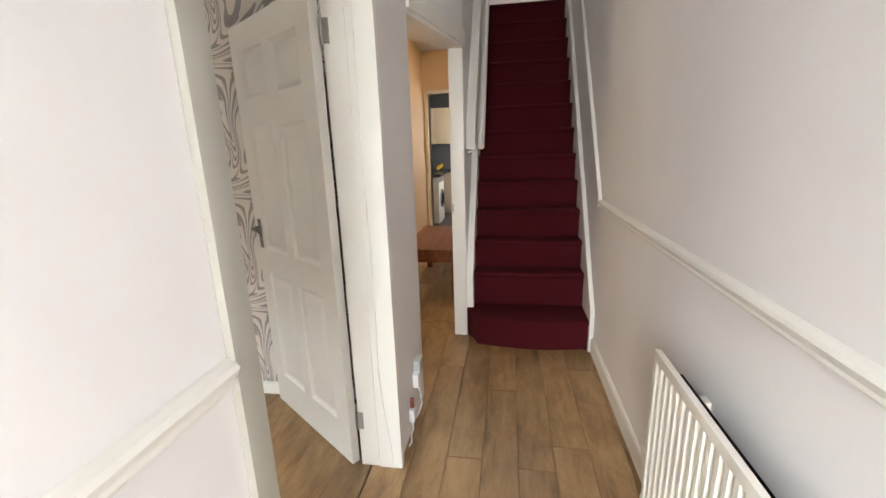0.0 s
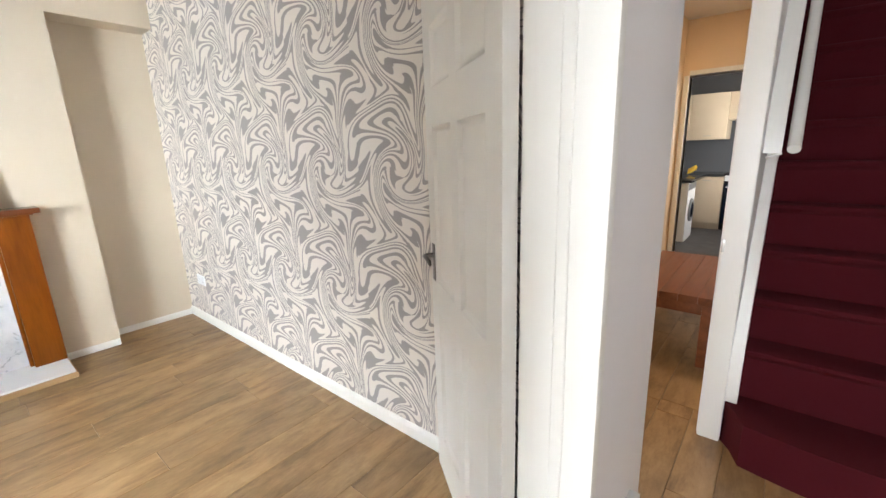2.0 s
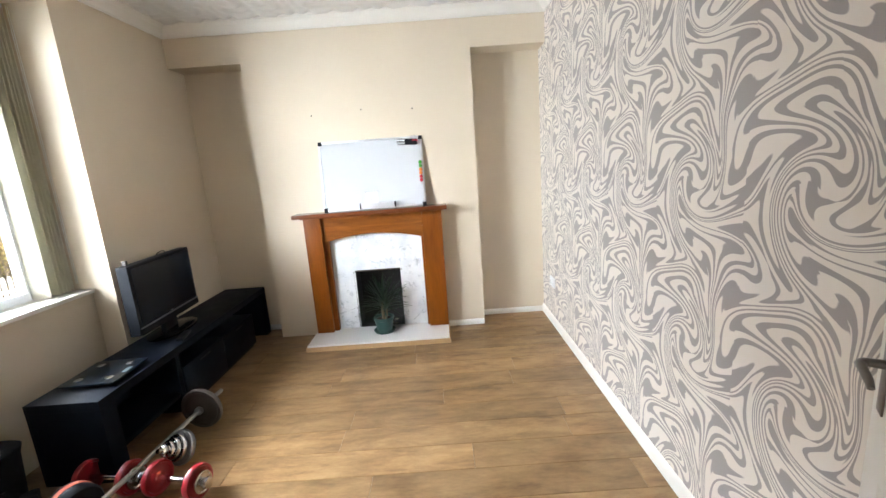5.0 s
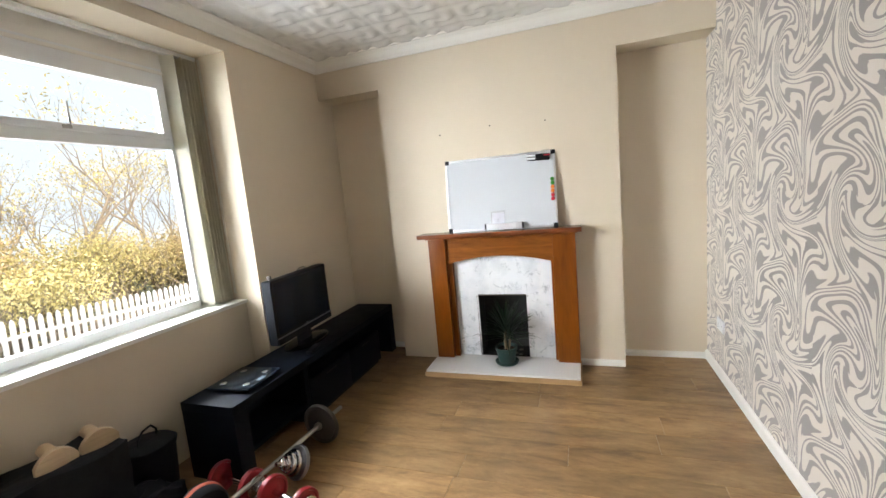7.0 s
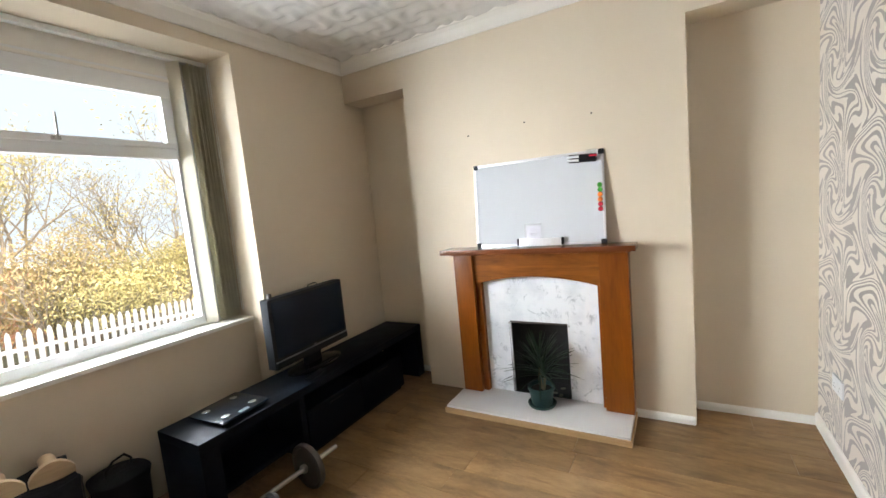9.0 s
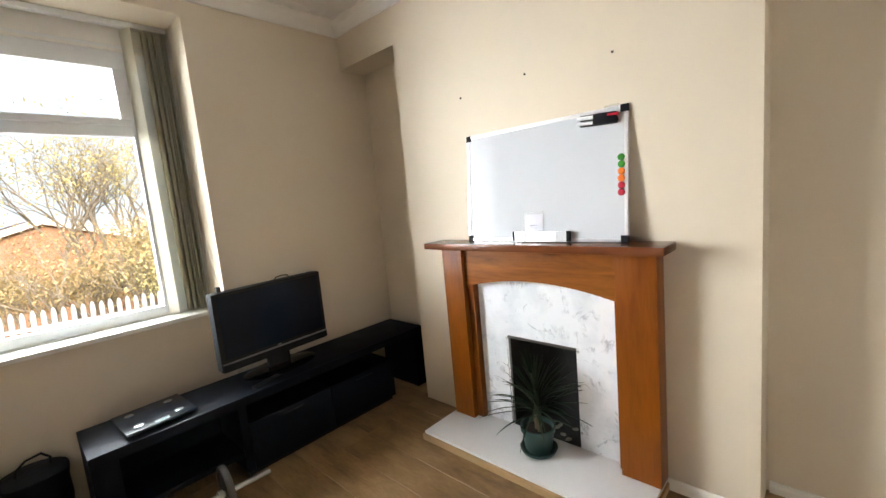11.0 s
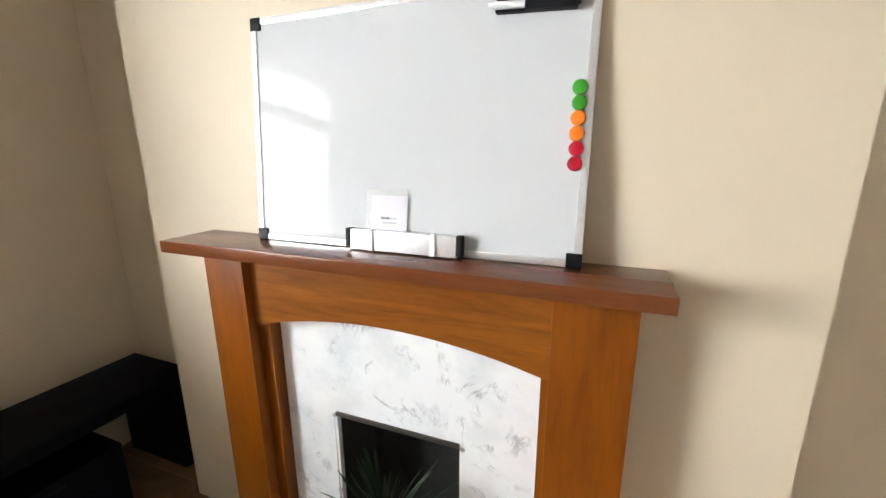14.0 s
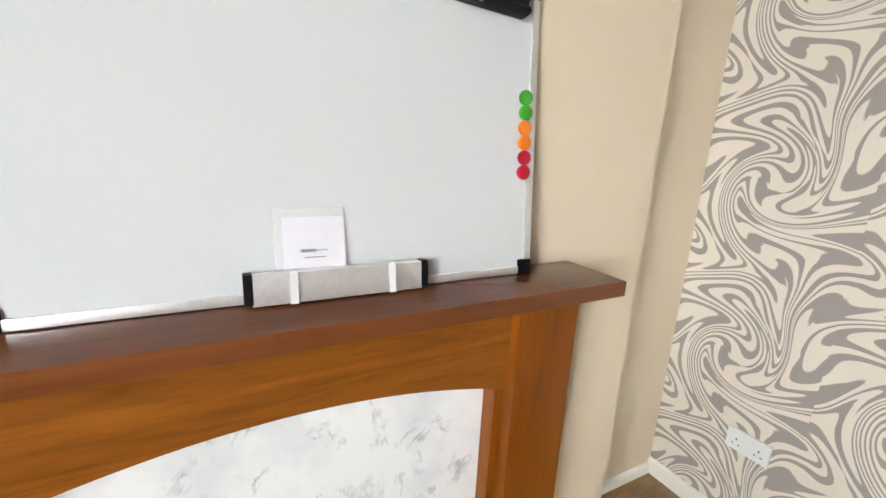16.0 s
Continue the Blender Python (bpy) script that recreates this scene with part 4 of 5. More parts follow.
# ---- bags and box under the window ----
cloth = Nodes("black_bag_cloth", 0.8, 0, 0.2)
cf = cloth.noise(24, 5)
cloth.colour(cloth.mix(cf, (0.005, 0.005, 0.007), (0.013, 0.014, 0.018))).bump(cf, 0.6, 0.012)
bag = thing("gym_bag", "small black fabric bag with a looped carry handle", "bag", pose(-2.157, -1.165, 0, 0, 0, 12))
bm = bmesh.new()
lathe(bm, [(0.080, 0.0), (0.105, 0.02), (0.118, 0.15), (0.12, 0.27), (0.128, 0.30), (0.13, 0.315), (0.10, 0.328), (0.03, 0.332)], 28)
for v in bm.verts:
    v.co += 0.010 * noise.noise_vector(v.co * 9)
part("body", bm, cloth.mat, bag)
bm = bmesh.new()
tube(bm, [(-0.06, 0, 0.322), (-0.064, 0, 0.36), (-0.035, 0.0, 0.395), (0.02, 0.0, 0.39), (0.058, 0, 0.36), (0.064, 0, 0.322)], 0.006, 8)
part("handle", bm, black_plastic, bag)
jacket = thing("clothes_pile", "crumpled black clothes heaped beside the bag", "clothes")
bm = bmesh.new()
bmesh.ops.create_icosphere(bm, subdivisions=4, radius=1.0)
for v in bm.verts:
    v.co = Vector((v.co.x * 0.20, v.co.y * 0.15, max(v.co.z, -0.2) * 0.16 + 0.03)) * (1 + 0.22 * noise.noise(v.co * 2.4) + 0.10 * noise.noise(v.co * 6))
    v.co += Vector((-1.98, -1.0, 0))
    v.co.z = max(v.co.z, 0.0)
part("heap", bm, cloth.mat, jacket)

crate = thing("tool_bag", "open black bag stuffed full under the window", "bag", pose(-1.73, -1.155, 0, 0, 0, -8))
bm = bmesh.new()
bmesh.ops.create_cube(bm, size=1.0)
bmesh.ops.subdivide_edges(bm, edges=bm.edges[:], cuts=9, use_grid_fill=True)
for v in bm.verts:
    v.co = Vector((v.co.x * 0.50, v.co.y * 0.27, (v.co.z + 0.5) * 0.475))
    v.co += 0.028 * noise.noise_vector(v.co * 7)
    v.co.z = max(v.co.z, 0.0)
part("body", bm, cloth.mat, crate)
pine = wood("pale_pine", (0.66, 0.50, 0.32), (0.52, 0.37, 0.22), 0, 0.5, 1.5, 0.1)


def rest_block(m):
    b = thing("wooden_cradle", "pale wooden cradle block resting on the black bag", "wooden block", m, "wooden cradles")
    bm = bmesh.new()
    out = [(-0.075, 0.0)] + [(-0.075 + 0.15 * i / 12, 0.035 + 0.055 * math.sin(math.pi * i / 12) ** 0.7) for i in range(13)] + [(0.075, 0.0)]
    prism(bm, out, 1, -0.012, 0.012)
    part("cheek", bm, pine, b)
    bm = bmesh.new()
    lathe(bm, [(0.028, 0), (0.03, 0.004), (0.03, 0.096), (0.028, 0.1)], 20, pose(0, -0.012, 0.05, 90, 0, 0))
    part("dowel", bm, pine, b)
    return b


rest_block(pose(-1.745, -1.105, 0.472, -6, 0, -8))
rest_block(pose(-1.90, -1.08, 0.472, -6, 0, -8))
basket = thing("wicker_basket", "brown basket with clutter behind the bags", "basket", pose(-1.985, -1.243, 0))
bm = bmesh.new()
lathe(bm, [(0.045, 0), (0.048, 0.02), (0.052, 0.34), (0.056, 0.36), (0.05, 0.363), (0.04, 0.1)], 24)
part("body", bm, plain("dull_brown", (0.09, 0.065, 0.045), 0.8, 0, 0.4, 60, 0.6), basket)

# ---- sockets ----
def socket(name, m, label):
    s = thing(name, label, "power socket", m)
    part("plate", boxes((-0.073, 0.073, -0.010, 0.0, -0.043, 0.043), bevel=0.003), upvc, s)
    for sx in (-1, 1):
        part("rocker", boxes((sx * 0.012 - 0.006, sx * 0.012 + 0.006, -0.0125, -0.010, 0.012, 0.03), bevel=0.001), upvc, s)
        for dx, dz, w, h in ((0, 0.002, 0.002, 0.004), (-0.011, -0.018, 0.0035, 0.002), (0.011, -0.018, 0.0035, 0.002)):
            part("pin_hole", boxes((sx * 0.038 + dx - w, sx * 0.038 + dx + w, -0.0104, -0.0098, dz - h, dz + h)), black_plastic, s)
    return s


socket("wall_socket", pose(-4.015, 2.0, 0.395), "white double power socket on the patterned wall")
for y, z in ((-0.01, 1.981), (0.418, 2.004), (0.855, 1.985)):
    bm = bmesh.new()
    lathe(bm, [(0.006, -0.002), (0.005, 0.004), (0.002, 0.006)], 10, pose(-4.139, y, z, 0, 90, 0))
    solid("wall_plug", bm, plain("dark_plug_hole", (0.05, 0.04, 0.035), 0.8), "small dark plug hole in the chimney wall", "wall plug", group="plug holes above the whiteboard")

# ---- ceiling lamp hook ----
bm = bmesh.new()
tube(bm, [(-2.55, 0.32, CEIL), (-2.55, 0.32, 2.62)], 0.003, 8)
tube(bm, [(-2.55 + 0.02 * math.cos(a), 0.32 + 0.004 * math.sin(a), 2.60 + 0.03 * math.sin(a)) for a in (2 * math.pi * k / 14 for k in range(14))], 0.0035, 8)
solid("ceiling_hook", bm, black_plastic, "thin black flex with a loop hanging from the ceiling", "light flex")

# ---- hall fittings ----
def dado(name, a, b, side):
    """A chair rail along y at the wall x = a[0]."""
    bm = bmesh.new()
    prof = [(0, 0), (0.010, 0.002), (0.014, 0.010), (0.012, 0.018), (0.020, 0.028), (0.026, 0.040), (0.022, 0.050), (0.008, 0.056), (0, 0.058)]
    rings = []
    for p in (a, b):
        rings.append([bm.verts.new((p[0] + side * q, p[1], p[2] + r - 0.05)) for q, r in prof])
    k = len(prof)
    for i in range(k):
        bm.faces.new((rings[0][i], rings[0][(i + 1) % k], rings[1][(i + 1) % k], rings[1][i]))
    bm.faces.new(rings[0][::-1])
    bm.faces.new(rings[1])
    return structure(name, bm, gloss_white, "white moulded wooden dado rail", "dado rail")


dado("dado_rail_far", (0.65, -1.36, 1.05), (0.65, 2.69, 1.05), -1)
dado("dado_rail_near", (-0.42, -1.36, 1.062), (-0.42, 0.566, 1.062), 1)
SLOPE = 0.2125 / 0.161
bm = bmesh.new()
prism(bm, [(2.69, 1.012), (2.69, 1.07), (2.70, 1.085), (4.9, 1.085 + 2.2 * SLOPE), (4.9, 1.012 + 2.17 * SLOPE), (2.73, 1.012)], 0, 0.628, 0.65)
structure("dado_rail_stair", bm, gloss_white, "white dado rail climbing beside the stairs", "dado rail")
skirting("baseboard_hall", (0.65, -1.36), (0.65, 2.685), -1, 0.11)
skirting("baseboard_hall_near", (-0.42, -1.36), (-0.42, 0.566), 1, 0.11)

# stairs
carpet = Nodes("dark_red_carpet", 0.95, 0, 0.15)
pile = carpet.noise(420, 3)
carpet.colour(carpet.mix(carpet.noise(3, 4), carpet.mix(pile, (0.040, 0.003, 0.006), (0.082, 0.008, 0.013)), carpet.mix(pile, (0.056, 0.005, 0.008), (0.10, 0.010, 0.016)))).bump(pile, 0.9, 0.004)
stairs = thing("staircase", "steep staircase with dark red carpet and white strings", "staircase", kind="structure")
G, R = 0.161, 0.2125
for k in range(1, 14):
    z = 0.262 + (k - 1) * R if k > 1 else 0.22
    if k == 1:
        bm = bmesh.new()
        arc = [(-0.233, 3.2), (-0.233, 2.90), (-0.19, 2.84)] + [(-0.15 + 0.74 * i / 10, 2.80 - 0.11 * math.sin(math.pi * (0.22 + 0.5 * i / 10)) ** 1.5) for i in range(11)] + [(0.619, 2.72), (0.619, 3.2)]
        prism(bm, arc, 2, 0.0, z - 0.03)
        nose = [(x, y - (0.018 if y < 3.1 else 0)) for x, y in arc]
        prism(bm, nose, 2, z - 0.032, z)
        part("step", bm, carpet.mat, stairs)
        continue
    y = 3.287 + (k - 4) * G
    bm = bmesh.new()
    run = 1.5 if k == 13 else G + 0.10
    prof = [(y + 0.022, z - R - 0.06), (y + 0.020, z - 0.045), (y + 0.004, z - 0.034), (y - 0.002, z - 0.018), (y + 0.003, z - 0.005), (y + 0.014, z), (y + run, z - 0.004), (y + run, z - R - 0.06)]
    prism(bm, prof, 0, -0.19, 0.622)
    for v in bm.verts:
        v.co.z += 0.003 * noise.noise(v.co * 7)
    part("step", bm, carpet.mat, stairs)
for nm, x0, x1, y0, base in (("string_far", 0.620, 0.649, 2.687, 0.0), ("string_near", -0.234, -0.187, 2.891, 0.222)):
    bm = bmesh.new()
    yt = 4.85
    off = 0.19 if nm == "string_far" else 0.14
    def zt(y):
        return 0.8995 + (y - 3.287) * SLOPE + off
    prism(bm, [(y0, base), (y0, max(zt(y0), base + 0.12)), (yt, zt(yt)), (yt, zt(yt) - 0.75), (y0 + 0.40, base)], 0, x0, x1)
    part("string", bm, gloss_white, stairs)
bm = bmesh.new()
tube(bm, [(-0.13, 3.03, 1.40), (-0.13, 3.07, 1.43), (-0.13, 4.9, 1.43 + 1.83 * SLOPE)], 0.024, 12)
part("handrail", bm, gloss_white, stairs, "white painted handrail on the stair wall")
bm = bmesh.new()
prism(bm, [(3.02, 1.385), (3.02, 1.44), (3.05, 1.58), (4.9, 1.58 + 1.85 * SLOPE), (4.9, 1.40 + 1.85 * SLOPE), (3.06, 1.385)], 0, -0.234, -0.17)
part("handrail_board", bm, gloss_white, stairs)
bm = bmesh.new()
tube(bm, [(-0.17, 3.04, 1.385), (-0.22, 3.02, 1.365)], 0.008, 8)
part("rail_bracket", bm, gloss_white, stairs)

# radiator
rad = thing("radiator", "cream panel radiator fixed below the dado rail", "radiator")
RX, RY0, RY1, RZ0, RZ1 = 0.545, 0.22, 1.298, 0.15, 0.752


def fluted(x, face):
    bm = bmesh.new()
    flutes = 26
    w = (RY1 - RY0) / flutes
    prof = []
    for i in range(flutes):
        y = RY0 + w * i
        prof += [(x + face * 0.011, y), (x + face * 0.011, y + w * 0.26), (x, y + w * 0.42), (x, y + w * 0.84)]
    prof += [(x + face * 0.011, RY1), (x + face * 0.016, RY1), (x + face * 0.016, RY0)]
    prism(bm, prof, 2, RZ0 + 0.03, RZ1 - 0.03)
    return bm


part("front_panel", fluted(RX, 1), radiator_white, rad)
part("top_seam", boxes((RX - 0.003, RX + 0.018, RY0, RY1, RZ1 - 0.034, RZ1), bevel=0.007), radiator_white, rad)
for x in (RX,):
    part("bottom_seam", boxes((x - 0.003, x + 0.018, RY0, RY1, RZ0, RZ0 + 0.03), bevel=0.007), radiator_white, rad)
# near-black colour puts the shade behind the radiator panel into the core
gap_shade = plain("gap_shade_fins", (0.035, 0.036, 0.038), 0.8)
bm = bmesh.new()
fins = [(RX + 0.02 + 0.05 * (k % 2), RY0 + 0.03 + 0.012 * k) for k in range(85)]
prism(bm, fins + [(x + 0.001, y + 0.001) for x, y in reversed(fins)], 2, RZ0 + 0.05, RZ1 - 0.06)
part("convector_core", bm, gap_shade, rad)
for y in (RY0 + 0.15, RY1 - 0.15):
    part("bracket", boxes((0.56, 0.65, y - 0.02, y + 0.02, RZ0 + 0.05, RZ1 - 0.08), bevel=0.002), radiator_white, rad)
bm = bmesh.new()
tube(bm, [(RX + 0.04, RY1 + 0.03, 0.0), (RX + 0.04, RY1 + 0.03, RZ0 + 0.01), (RX + 0.04, RY1 - 0.01, RZ0 + 0.015)], 0.008, 10)
part("pipe", bm, radiator_white, rad)

# telephone box and cables on the pier
hub = thing("phone_socket", "white telephone socket boxes with loose cables low on the pier", "phone socket")
part("upper_box", boxes((-0.414, -0.385, 1.83, 1.90, 0.20, 0.275), bevel=0.004), upvc, hub)
part("clear_box", boxes((-0.414, -0.380, 1.86, 1.94, 0.262, 0.335), bevel=0.004), painted("grey_box_plastic", (0.55, 0.56, 0.55), 0.35), hub)
part("lower_box", boxes((-0.414, -0.39, 1.72, 1.77, 0.075, 0.14), bevel=0.004), upvc, hub)
part("red_tab", boxes((-0.412, -0.395, 1.745, 1.765, 0.14, 0.19), bevel=0.003), plain("dull_red_plastic", (0.30, 0.06, 0.05), 0.5), hub)
bm = bmesh.new()
tube(bm, [(-0.395, 1.865, 0.20), (-0.385, 1.86, 0.15), (-0.375, 1.85, 0.10), (-0.385, 1.80, 0.07), (-0.39, 1.75, 0.08)], 0.0035, 8)
tube(bm, [(-0.40, 1.73, 0.08), (-0.392, 1.71, 0.05), (-0.40, 1.69, 0.03), (-0.395, 1.67, 0.004), (-0.40, 1.64, 0.004)], 0.004, 8)
part("cable", bm, upvc, hub)
bm = bmesh.new()
tube(bm, [(-0.475, 1.4965, 2.0), (-0.477, 1.4955, 1.3), (-0.472, 1.4955, 0.8), (-0.478, 1.495, 0.5), (-0.468, 1.495, 0.32), (-0.445, 1.496, 0.12), (-0.44, 1.497, 0.01)], 0.003, 8)
solid("thin_cable", bm, gloss_white, "thin white cable clipped down the door jamb", "cable")
solid("strike_plate", boxes((-0.327, -0.315, 2.872, 2.8755, 0.955, 1.015), bevel=0.001), steel, "steel latch plate on the doorway post", "latch plate")

# ---- dining room ----
table_wood = wood("reclaimed_table_wood", (0.22, 0.075, 0.03), (0.10, 0.032, 0.013), 1, 0.35, 0.8, 0.2)
table = thing("coffee_table", "low solid wooden table with thick top and square legs", "table")
TX0, TX1, TY0, TY1, TZ = -0.92, -0.36, 3.58, 4.75, 0.49
for i in range(5):
    a = TX0 + (TX1 - TX0) * i / 5
    part("top_board", boxes((a, a + (TX1 - TX0) / 5 - 0.001, TY0, TY1, TZ - 0.05, TZ), bevel=0.003), table_wood, table)
for x in (TX0 + 0.03, TX1 - 0.09):
    for y in (TY0 + 0.03, TY1 - 0.09):
        part("leg", boxes((x, x + 0.06, y, y + 0.06, 0, TZ - 0.05), bevel=0.004), table_wood, table)
part("apron", boxes((TX0 + 0.05, TX1 - 0.05, TY0 + 0.04, TY0 + 0.06, TZ - 0.13, TZ - 0.05), bevel=0.002), table_wood, table)
skirting("baseboard_dining", (-1.2, 4.9), (-1.2, 6.4), 1, 0.1)
casing("door_frame_kitchen", [("jamb", (-1.185, -1.13, 6.37, 6.56, 0, 2.17)), ("jamb", (-0.34, -0.28, 6.37, 6.56, 0, 2.17)), ("head", (-1.13, -0.34, 6.37, 6.56, 2.17, 2.22))], "white painted frame around the kitchen opening")

# ---- kitchen ----
beech = painted("cream_kitchen_door", (0.62, 0.52, 0.38), 0.4, 0.08, 60, 0.05)
worktop_mat = plain("black_worktop", (0.015, 0.016, 0.018), 0.2)


def unit(name, label, category, x0, x1, y0, y1, z0, z1, doors, face):
    """A cabinet whose doors look to face: '-y' or '+x'."""
    u = thing(name, label, category)
    part("body", boxes((x0, x1, y0, y1, z0, z1)), beech, u)
    for k in range(doors):
        if face == "-y":
            w = (x1 - x0) / doors
            a = x0 + k * w
            d = part("door", boxes((a + 0.003, a + w - 0.003, y0 - 0.02, y0 - 0.001, z0 + 0.01, z1 - 0.01), bevel=0.004), beech, u)
            part("door_panel", boxes((a + 0.06, a + w - 0.06, y0 - 0.024, y0 - 0.02, z0 + 0.07, z1 - 0.07), bevel=0.003), beech, d)
            hz = z0 + 0.06 if z0 > 1 else z1 - 0.06
            part("handle", boxes((a + w / 2 - 0.06, a + w / 2 + 0.06, y0 - 0.035, y0 - 0.025, hz - 0.005, hz + 0.005), bevel=0.003), steel, d)
    return u


for x0, x1 in ((-1.98, -1.44), (-1.44, -0.94)):
    unit("wall_cabinet", "cream kitchen wall cabinet with panelled door", "cabinet", x0, x1, 8.66, 9.3, 1.455, 2.16, 1, "-y")
unit("wall_cabinet", "short cream kitchen wall cabinet above the cooker", "cabinet", -0.935, -0.30, 8.7, 9.3, 1.75, 2.16, 1, "-y")
unit("base_cabinet", "cream kitchen base cabinet with panelled door", "cabinet", -1.36, -0.90, 8.72, 9.3, 0.10, 0.87, 1, "-y")
structure("plinth_kitchen", boxes((-1.36, -0.9, 8.76, 9.3, 0, 0.1)), beech, "cream plinth under the kitchen cabinets", "plinth")
worktop = solid("worktop", boxes((-1.98, -0.9, 8.69, 9.3, 0.872, 0.912), (-1.98, -1.14, 7.35, 8.685, 0.872, 0.912), bevel=0.004), worktop_mat, "black laminate kitchen worktop", "worktop")
washer = thing("washing_machine", "white front-loading washing machine under the worktop", "washing machine")
part("cabinet", boxes((-1.76, -1.18, 7.42, 8.02, 0.01, 0.86), bevel=0.01), upvc, washer)
bm = turned(pose(-1.18, 7.72, 0.45, 0, 90, 0), [(0.17, 0.0), (0.17, 0.02), (0.15, 0.03), (0.12, 0.02)], 28)
part("door_ring", bm, silver, washer)
part("door_glass", turned(pose(-1.175, 7.72, 0.45, 0, 90, 0), [(0.12, 0.012), (0.09, 0.03), (0.02, 0.036)], 24), screen_mat, washer)
part("control_panel", boxes((-1.182, -1.174, 7.44, 8.0, 0.76, 0.85), bevel=0.002), silver, washer)
for dy in (0.04, 0.54):
    part("foot", boxes((-1.24, -1.20, 7.42 + dy, 7.46 + dy, 0, 0.012)), black_plastic, washer)
oven = thing("cooker", "white and black cooker beside the base cabinet", "cooker")
part("body", boxes((-0.895, -0.35, 8.72, 9.3, 0.01, 0.91), bevel=0.006), black_plastic, oven)
part("control_panel", boxes((-0.89, -0.355, 8.70, 8.722, 0.80, 0.89), bevel=0.003), upvc, oven)
part("door", boxes((-0.88, -0.365, 8.695, 8.72, 0.12, 0.76), bevel=0.004), screen_mat, oven)
part("handle", boxes((-0.86, -0.385, 8.66, 8.675, 0.70, 0.72), bevel=0.004), upvc, oven)
bananas = thing("bananas", "bunch of yellow bananas on the worktop", "fruit", pose(-1.30, 8.35, 0.912))
yellow = plain("banana_skin", (0.75, 0.48, 0.03), 0.5)
for k in range(5):
    bm = bmesh.new()
    tube(bm, [(0.02 * k - 0.04, -0.1 + 0.2 * i / 8, 0.03 + 0.06 * math.sin(math.pi * i / 8) + 0.012 * k) for i in range(9)], [0.006, 0.012, 0.017, 0.019, 0.02, 0.019, 0.017, 0.012, 0.006], 8)
    part("banana", bm, yellow, bananas)

# ---- outdoors ----
grass = Nodes("rough_grass", 0.95)
gf = grass.noise(1.2, 6)
grass.colour(grass.ramp(gf, (0.3, (0.05, 0.055, 0.02)), (0.55, (0.10, 0.095, 0.04)), (0.75, (0.16, 0.13, 0.07)))).bump(gf, 0.8, 0.05)
bm = bmesh.new()
prism(bm, [(-1.62, -0.85), (-8.0, -0.85), (-24.0, -3.2), (-1500, -3.2), (-1500, -4.0), (-1.62, -4.0)], 0, -900, 900)
structure("ground", bm, grass.mat, "rough grass sloping away in front of the house", "ground")
tarmac = plain("grey_tarmac", (0.09, 0.09, 0.09), 0.9, 0, 0.3, 40, 0.4)
structure("road", boxes((-60, 60, -5.7, -2.6, -0.86, -0.82)), tarmac, "grey road in front of the house", "road")

# picket fence beyond the road
fence_white = painted("white_fence_paint", (0.80, 0.80, 0.80), 0.5)
fence = thing("picket_fence", "white metal palisade fence along the road", "fence", pose(-2.8, -6.0, -0.55, 0, -2.6, 0))
for z in (0.20, 0.70):
    part("rail", boxes((-20, 6, -0.03, -0.001, z, z + 0.05)), fence_white, fence)
bm = bmesh.new()
prism(bm, [(-0.027, -0.4), (-0.027, 0.90), (-0.016, 0.95), (0, 0.97), (0.016, 0.95), (0.027, 0.90), (0.027, -0.4)], 1, 0.0, 0.025)
pale = mesh_of("pale", bm, fence_white, False)
for k in range(230):
    ob = new("pale", pale)
    ob.parent = fence
    ob.location = (-18 + k * 0.1, 0.0, 0.006 * math.sin(k * 3.1))

# trees and shrubs
bark = plain("grey_brown_bark", (0.30, 0.25, 0.19), 0.9, 0, 0.4, 20, 0.8)
leaf_yellow = plain("yellow_spring_leaves", (0.55, 0.47, 0.20), 0.6, 0, 0.4, 3)
leaf_olive = plain("olive_leaves", (0.36, 0.31, 0.11), 0.6, 0, 0.35, 3)
leaf_brown = plain("russet_leaves", (0.40, 0.30, 0.14), 0.6, 0, 0.35, 3)


def ground_z(y):
    return -0.85 if y > -8 else max(-3.2, -0.85 + (y + 8) * 2.35 / 16)


def limb(verts, faces, a, b, ra, rb, segs=5):
    way = (b - a).normalized()
    side = way.cross(Vector((0.3, 0.9, 0.1))).normalized()
    other = way.cross(side)
    i0 = len(verts)
    for p, r in ((a, ra), (b, rb)):
        for k in range(segs):
            an = 2 * math.pi * k / segs
            verts.append(tuple(p + r * (side * math.cos(an) + other * math.sin(an))))
    for k in range(segs):
        faces.append((i0 + k, i0 + (k + 1) % segs, i0 + segs + (k + 1) % segs, i0 + segs + k))


def grow(rnd, verts, faces, tips, p, way, length, radius, depth):
    q = p + way * length
    mid = p.lerp(q, 0.5) + Vector((rnd.uniform(-1, 1), rnd.uniform(-1, 1), rnd.uniform(-0.4, 0.4))) * length * 0.07
    limb(verts, faces, p, mid, radius, radius * 0.85)
    limb(verts, faces, mid, q, radius * 0.85, radius * 0.7)
    if depth == 0 or radius < 0.004:
        tips.append(q)
        return
    for k in range(rnd.choice((2, 3))):
        turn = Vector((rnd.uniform(-1, 1), rnd.uniform(-1, 1), rnd.uniform(-0.2, 0.9)))
        grow(rnd, verts, faces, tips, q if k else mid.lerp(q, rnd.uniform(0.2, 1)), (way + turn * 0.75).normalized(), length * rnd.uniform(0.6, 0.82), radius * (0.68 if k == 0 else 0.5), depth - 1)


def raw(name, verts, faces, mat, parent):
    me = bpy.data.meshes.new(name)
    me.from_pydata(verts, [], faces)
    me.materials.append(mat)
    ob = new(name, me)
    ob.parent = parent
    return ob


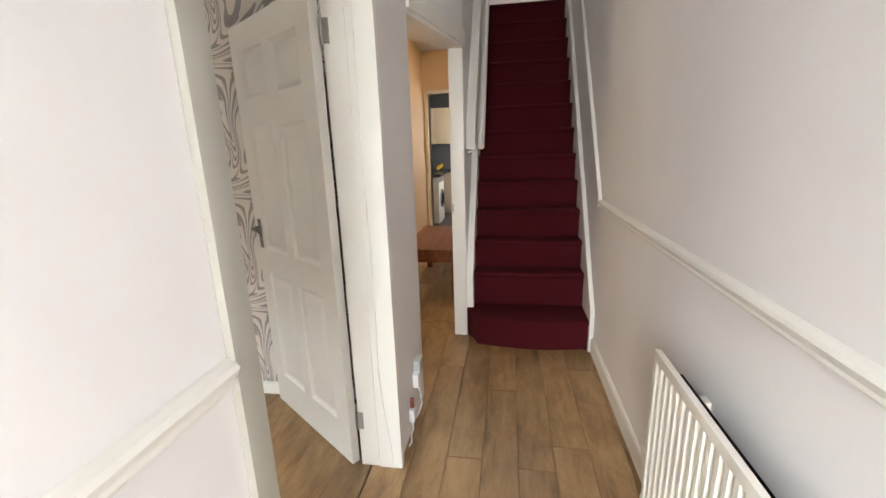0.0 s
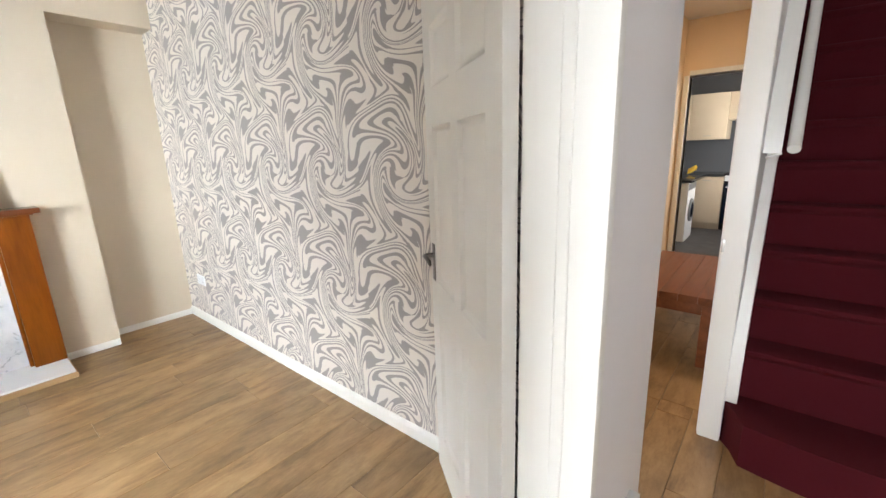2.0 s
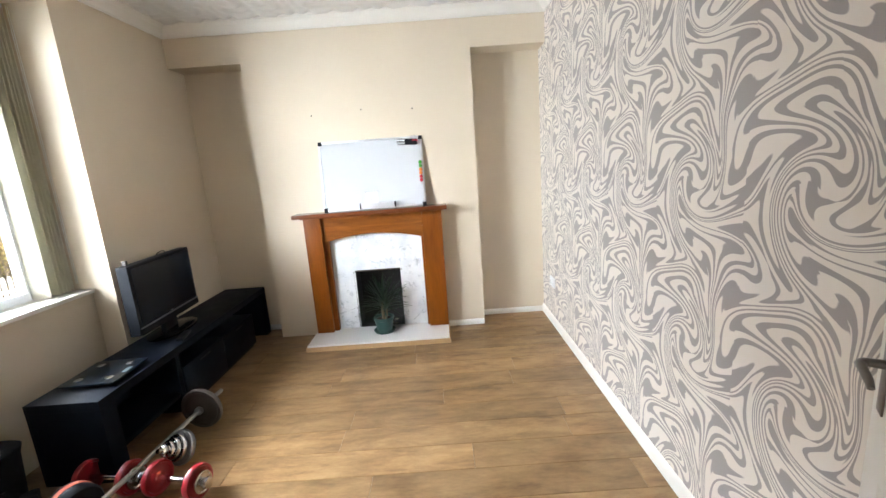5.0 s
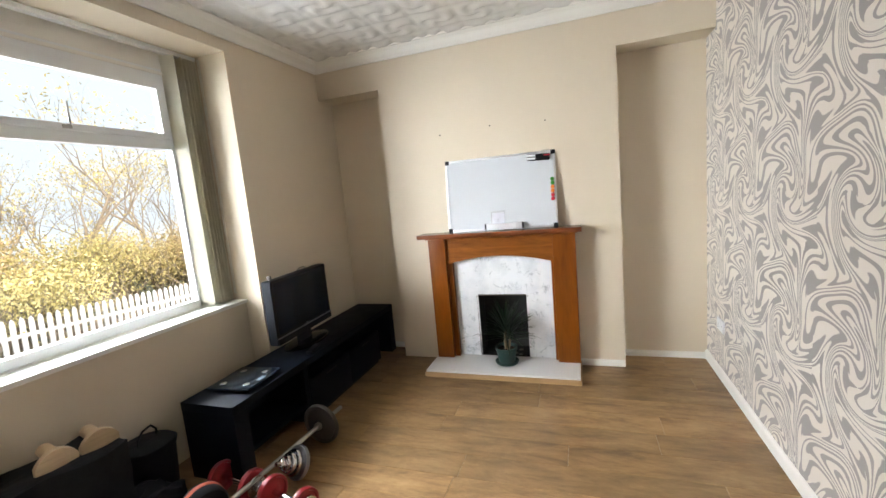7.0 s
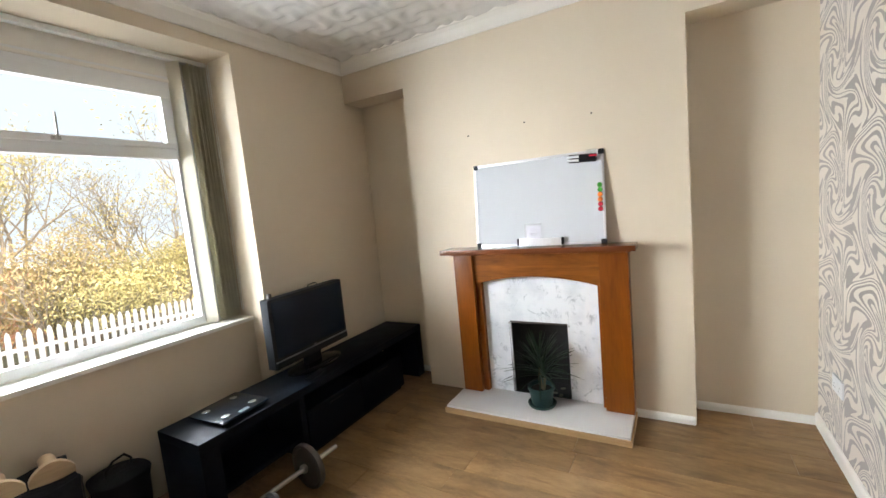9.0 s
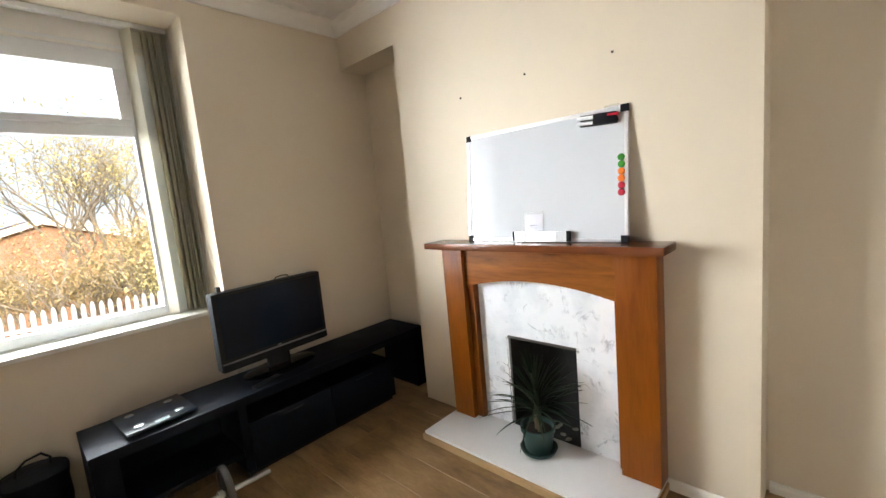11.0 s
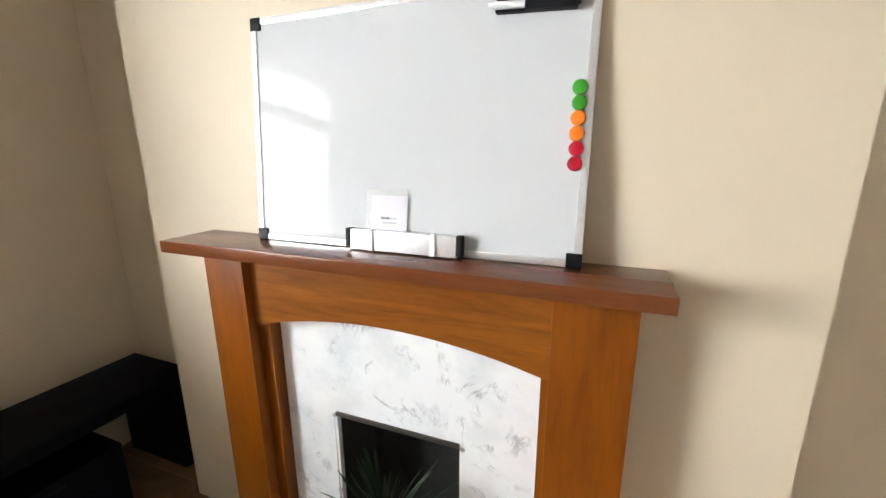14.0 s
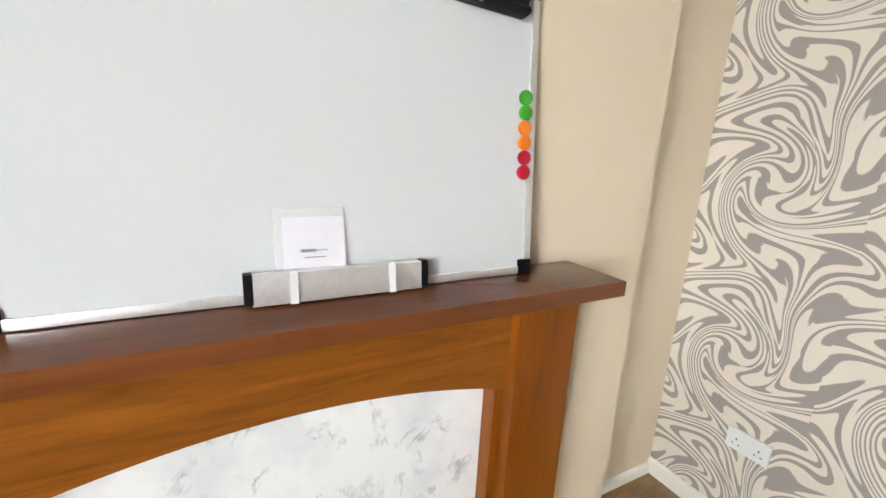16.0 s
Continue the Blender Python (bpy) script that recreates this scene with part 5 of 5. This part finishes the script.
def leaves(rnd, centres, per, spread, size):
    v, f = [], []
    for c in centres:
        for _ in range(per):
            p = c + Vector((rnd.gauss(0, spread), rnd.gauss(0, spread), rnd.gauss(0, spread * 0.8)))
            a = Vector((rnd.uniform(-1, 1), rnd.uniform(-1, 1), rnd.uniform(-1, 1))).normalized() * size * rnd.uniform(0.6, 1.3)
            b = a.cross(Vector((rnd.uniform(-1, 1), rnd.uniform(-1, 1), rnd.uniform(-1, 1)))).normalized() * size * 0.4
            i = len(v)
            v += [tuple(p - a), tuple(p + b), tuple(p + a), tuple(p - b)]
            f.append((i, i + 1, i + 2, i + 3))
    return v, f


def bare_tree(seed, x, y, height, label, foliage=None, per=3):
    rnd = random.Random(seed)
    t = thing("tree", label, "tree", pose(x, y, ground_z(y)), "trees behind the fence")
    verts, faces, tips = [], [], []
    grow(rnd, verts, faces, tips, Vector((0, 0, -0.05)), Vector((rnd.uniform(-0.12, 0.12), 0, 1)).normalized(), height * 0.24, height * 0.0135, 7)
    raw("trunk", verts, faces, bark, t)
    if foliage is not None:
        v, f = leaves(rnd, tips, per, 0.30, 0.045)
        raw("crown", v, f, foliage, t)
    return t


def shrub(seed, x, y, w, h, mat, label):
    rnd = random.Random(seed)
    t = thing("shrub", label, "shrub", pose(x, y, ground_z(y)), "shrubs behind the fence")
    verts, faces, tips = [], [], []
    for k in range(9):
        grow(rnd, verts, faces, tips, Vector((rnd.uniform(-w, w) * 0.4, rnd.uniform(-0.4, 0.4), -0.05)), Vector((rnd.uniform(-0.5, 0.5), rnd.uniform(-0.3, 0.3), 1)).normalized(), h * 0.34, 0.035, 4)
    raw("stems", verts, faces, bark, t)
    v, f = leaves(rnd, tips, 15, 0.27, 0.033)
    raw("foliage", v, f, mat, t)
    return t


rnd = random.Random(5)
kinds = ((leaf_yellow, "dense yellow-leaved shrub behind the fence"), (leaf_olive, "dense olive shrub behind the fence"), (leaf_yellow, "dense yellow-leaved shrub behind the fence"), (leaf_brown, "russet shrub behind the fence"))
for k in range(24):
    x = -17.5 + k * 0.59 + rnd.uniform(-0.3, 0.3)
    mt, lb = kinds[k % 4]
    shrub(100 + k, x, -7.4 - rnd.uniform(0, 3.4), 1.8, rnd.uniform(1.5, 2.7), mt, lb)
for k in range(3):
    shrub(140 + k, -4.0 + k * 1.1, -9.5 - 0.8 * k, 1.6, 1.9, leaf_brown, "sparse russet shrub in front of the brick house")
for k in range(20):
    x = -19 + k * 0.82 + rnd.uniform(-0.4, 0.4)
    lush = k % 2 == 1
    bare_tree(300 + k, x, -9.0 - rnd.uniform(0, 5), rnd.uniform(5.5, 9.0), "bare-branched tree with sparse yellow leaves" if lush else "tall nearly leafless tree with grey-brown branches", leaf_yellow if lush else leaf_olive, 5 if lush else 1)

# brick house across the road
brick = Nodes("orange_brick", 0.85)
bt = brick.add("TexBrick", Scale=4.4)
bt.inputs["Color1"].default_value, bt.inputs["Color2"].default_value, bt.inputs["Mortar"].default_value = (0.42, 0.20, 0.10, 1), (0.34, 0.14, 0.07, 1), (0.4, 0.36, 0.3, 1)
brick.link(brick.place((1, 1, 1), (radians(90), 0, 0)), bt.inputs["Vector"])
brick.colour(bt.outputs["Color"])
house = thing("brick_house", "orange brick house with a gabled roof and white windows", "house", pose(-3.5, -24, -3.2, 0, 0, 4))
bm = bmesh.new()
prism(bm, [(-5.2, 0), (5.2, 0), (5.2, 3.35), (0, 5.0), (-5.2, 3.35)], 1, -9, 0)
part("wall", bm, brick.mat, house)
roof_mat = plain("brown_roof_tiles", (0.13, 0.085, 0.07), 0.85)
bm = bmesh.new()
prism(bm, [(-5.7, 3.2), (0, 5.01), (5.7, 3.2), (5.7, 3.4), (0, 5.25), (-5.7, 3.4)], 1, -9.2, 0.25)
part("roof", bm, roof_mat, house)
for s in (-1, 1):
    bm = bmesh.new()
    prism(bm, [(0, 5.0), (0, 5.27), (s * 5.75, 3.42), (s * 5.75, 3.15)], 1, 0.255, 0.30)
    part("bargeboard", bm, fence_white, house)
for x in (-2.6, 2.0):
    w = part("window", boxes((x, x + 1.6, 0.0, 0.06, 1.4, 2.4)), fence_white, house)
    for i in range(2):
        part("pane", boxes((x + 0.08 + i * 0.77, x + 0.75 + i * 0.77, 0.06, 0.075, 1.48, 2.32)), screen_mat, w)

# bright hazy sky beyond everything
haze = Nodes("bright_haze", 1.0)
haze.colour((0.0, 0.0, 0.0))
haze.bsdf.inputs["Emission Color"].default_value = (0.80, 0.91, 1.0, 1)
haze.bsdf.inputs["Emission Strength"].default_value = 0.55
bm = boxes((-95, 70, -60.3, -60, -4, 38), (70, 70.3, -60, -2, -4, 38), (-95.3, -95, -60, -2, -4, 38))
structure("backdrop", bm, haze.mat, "bright hazy white sky behind the trees", "sky")

# floor boards last
lay(-4.37, -0.55, -1.44, 2.0, seed=3)
lay(-0.54, 0.65, -1.4, 3.1, 0.165, seed=8)
lay(-3.0, -0.54, 2.08, 6.6, 0.193, seed=9)
lay(-0.54, -0.35, 3.1, 6.6, 0.193, seed=12)
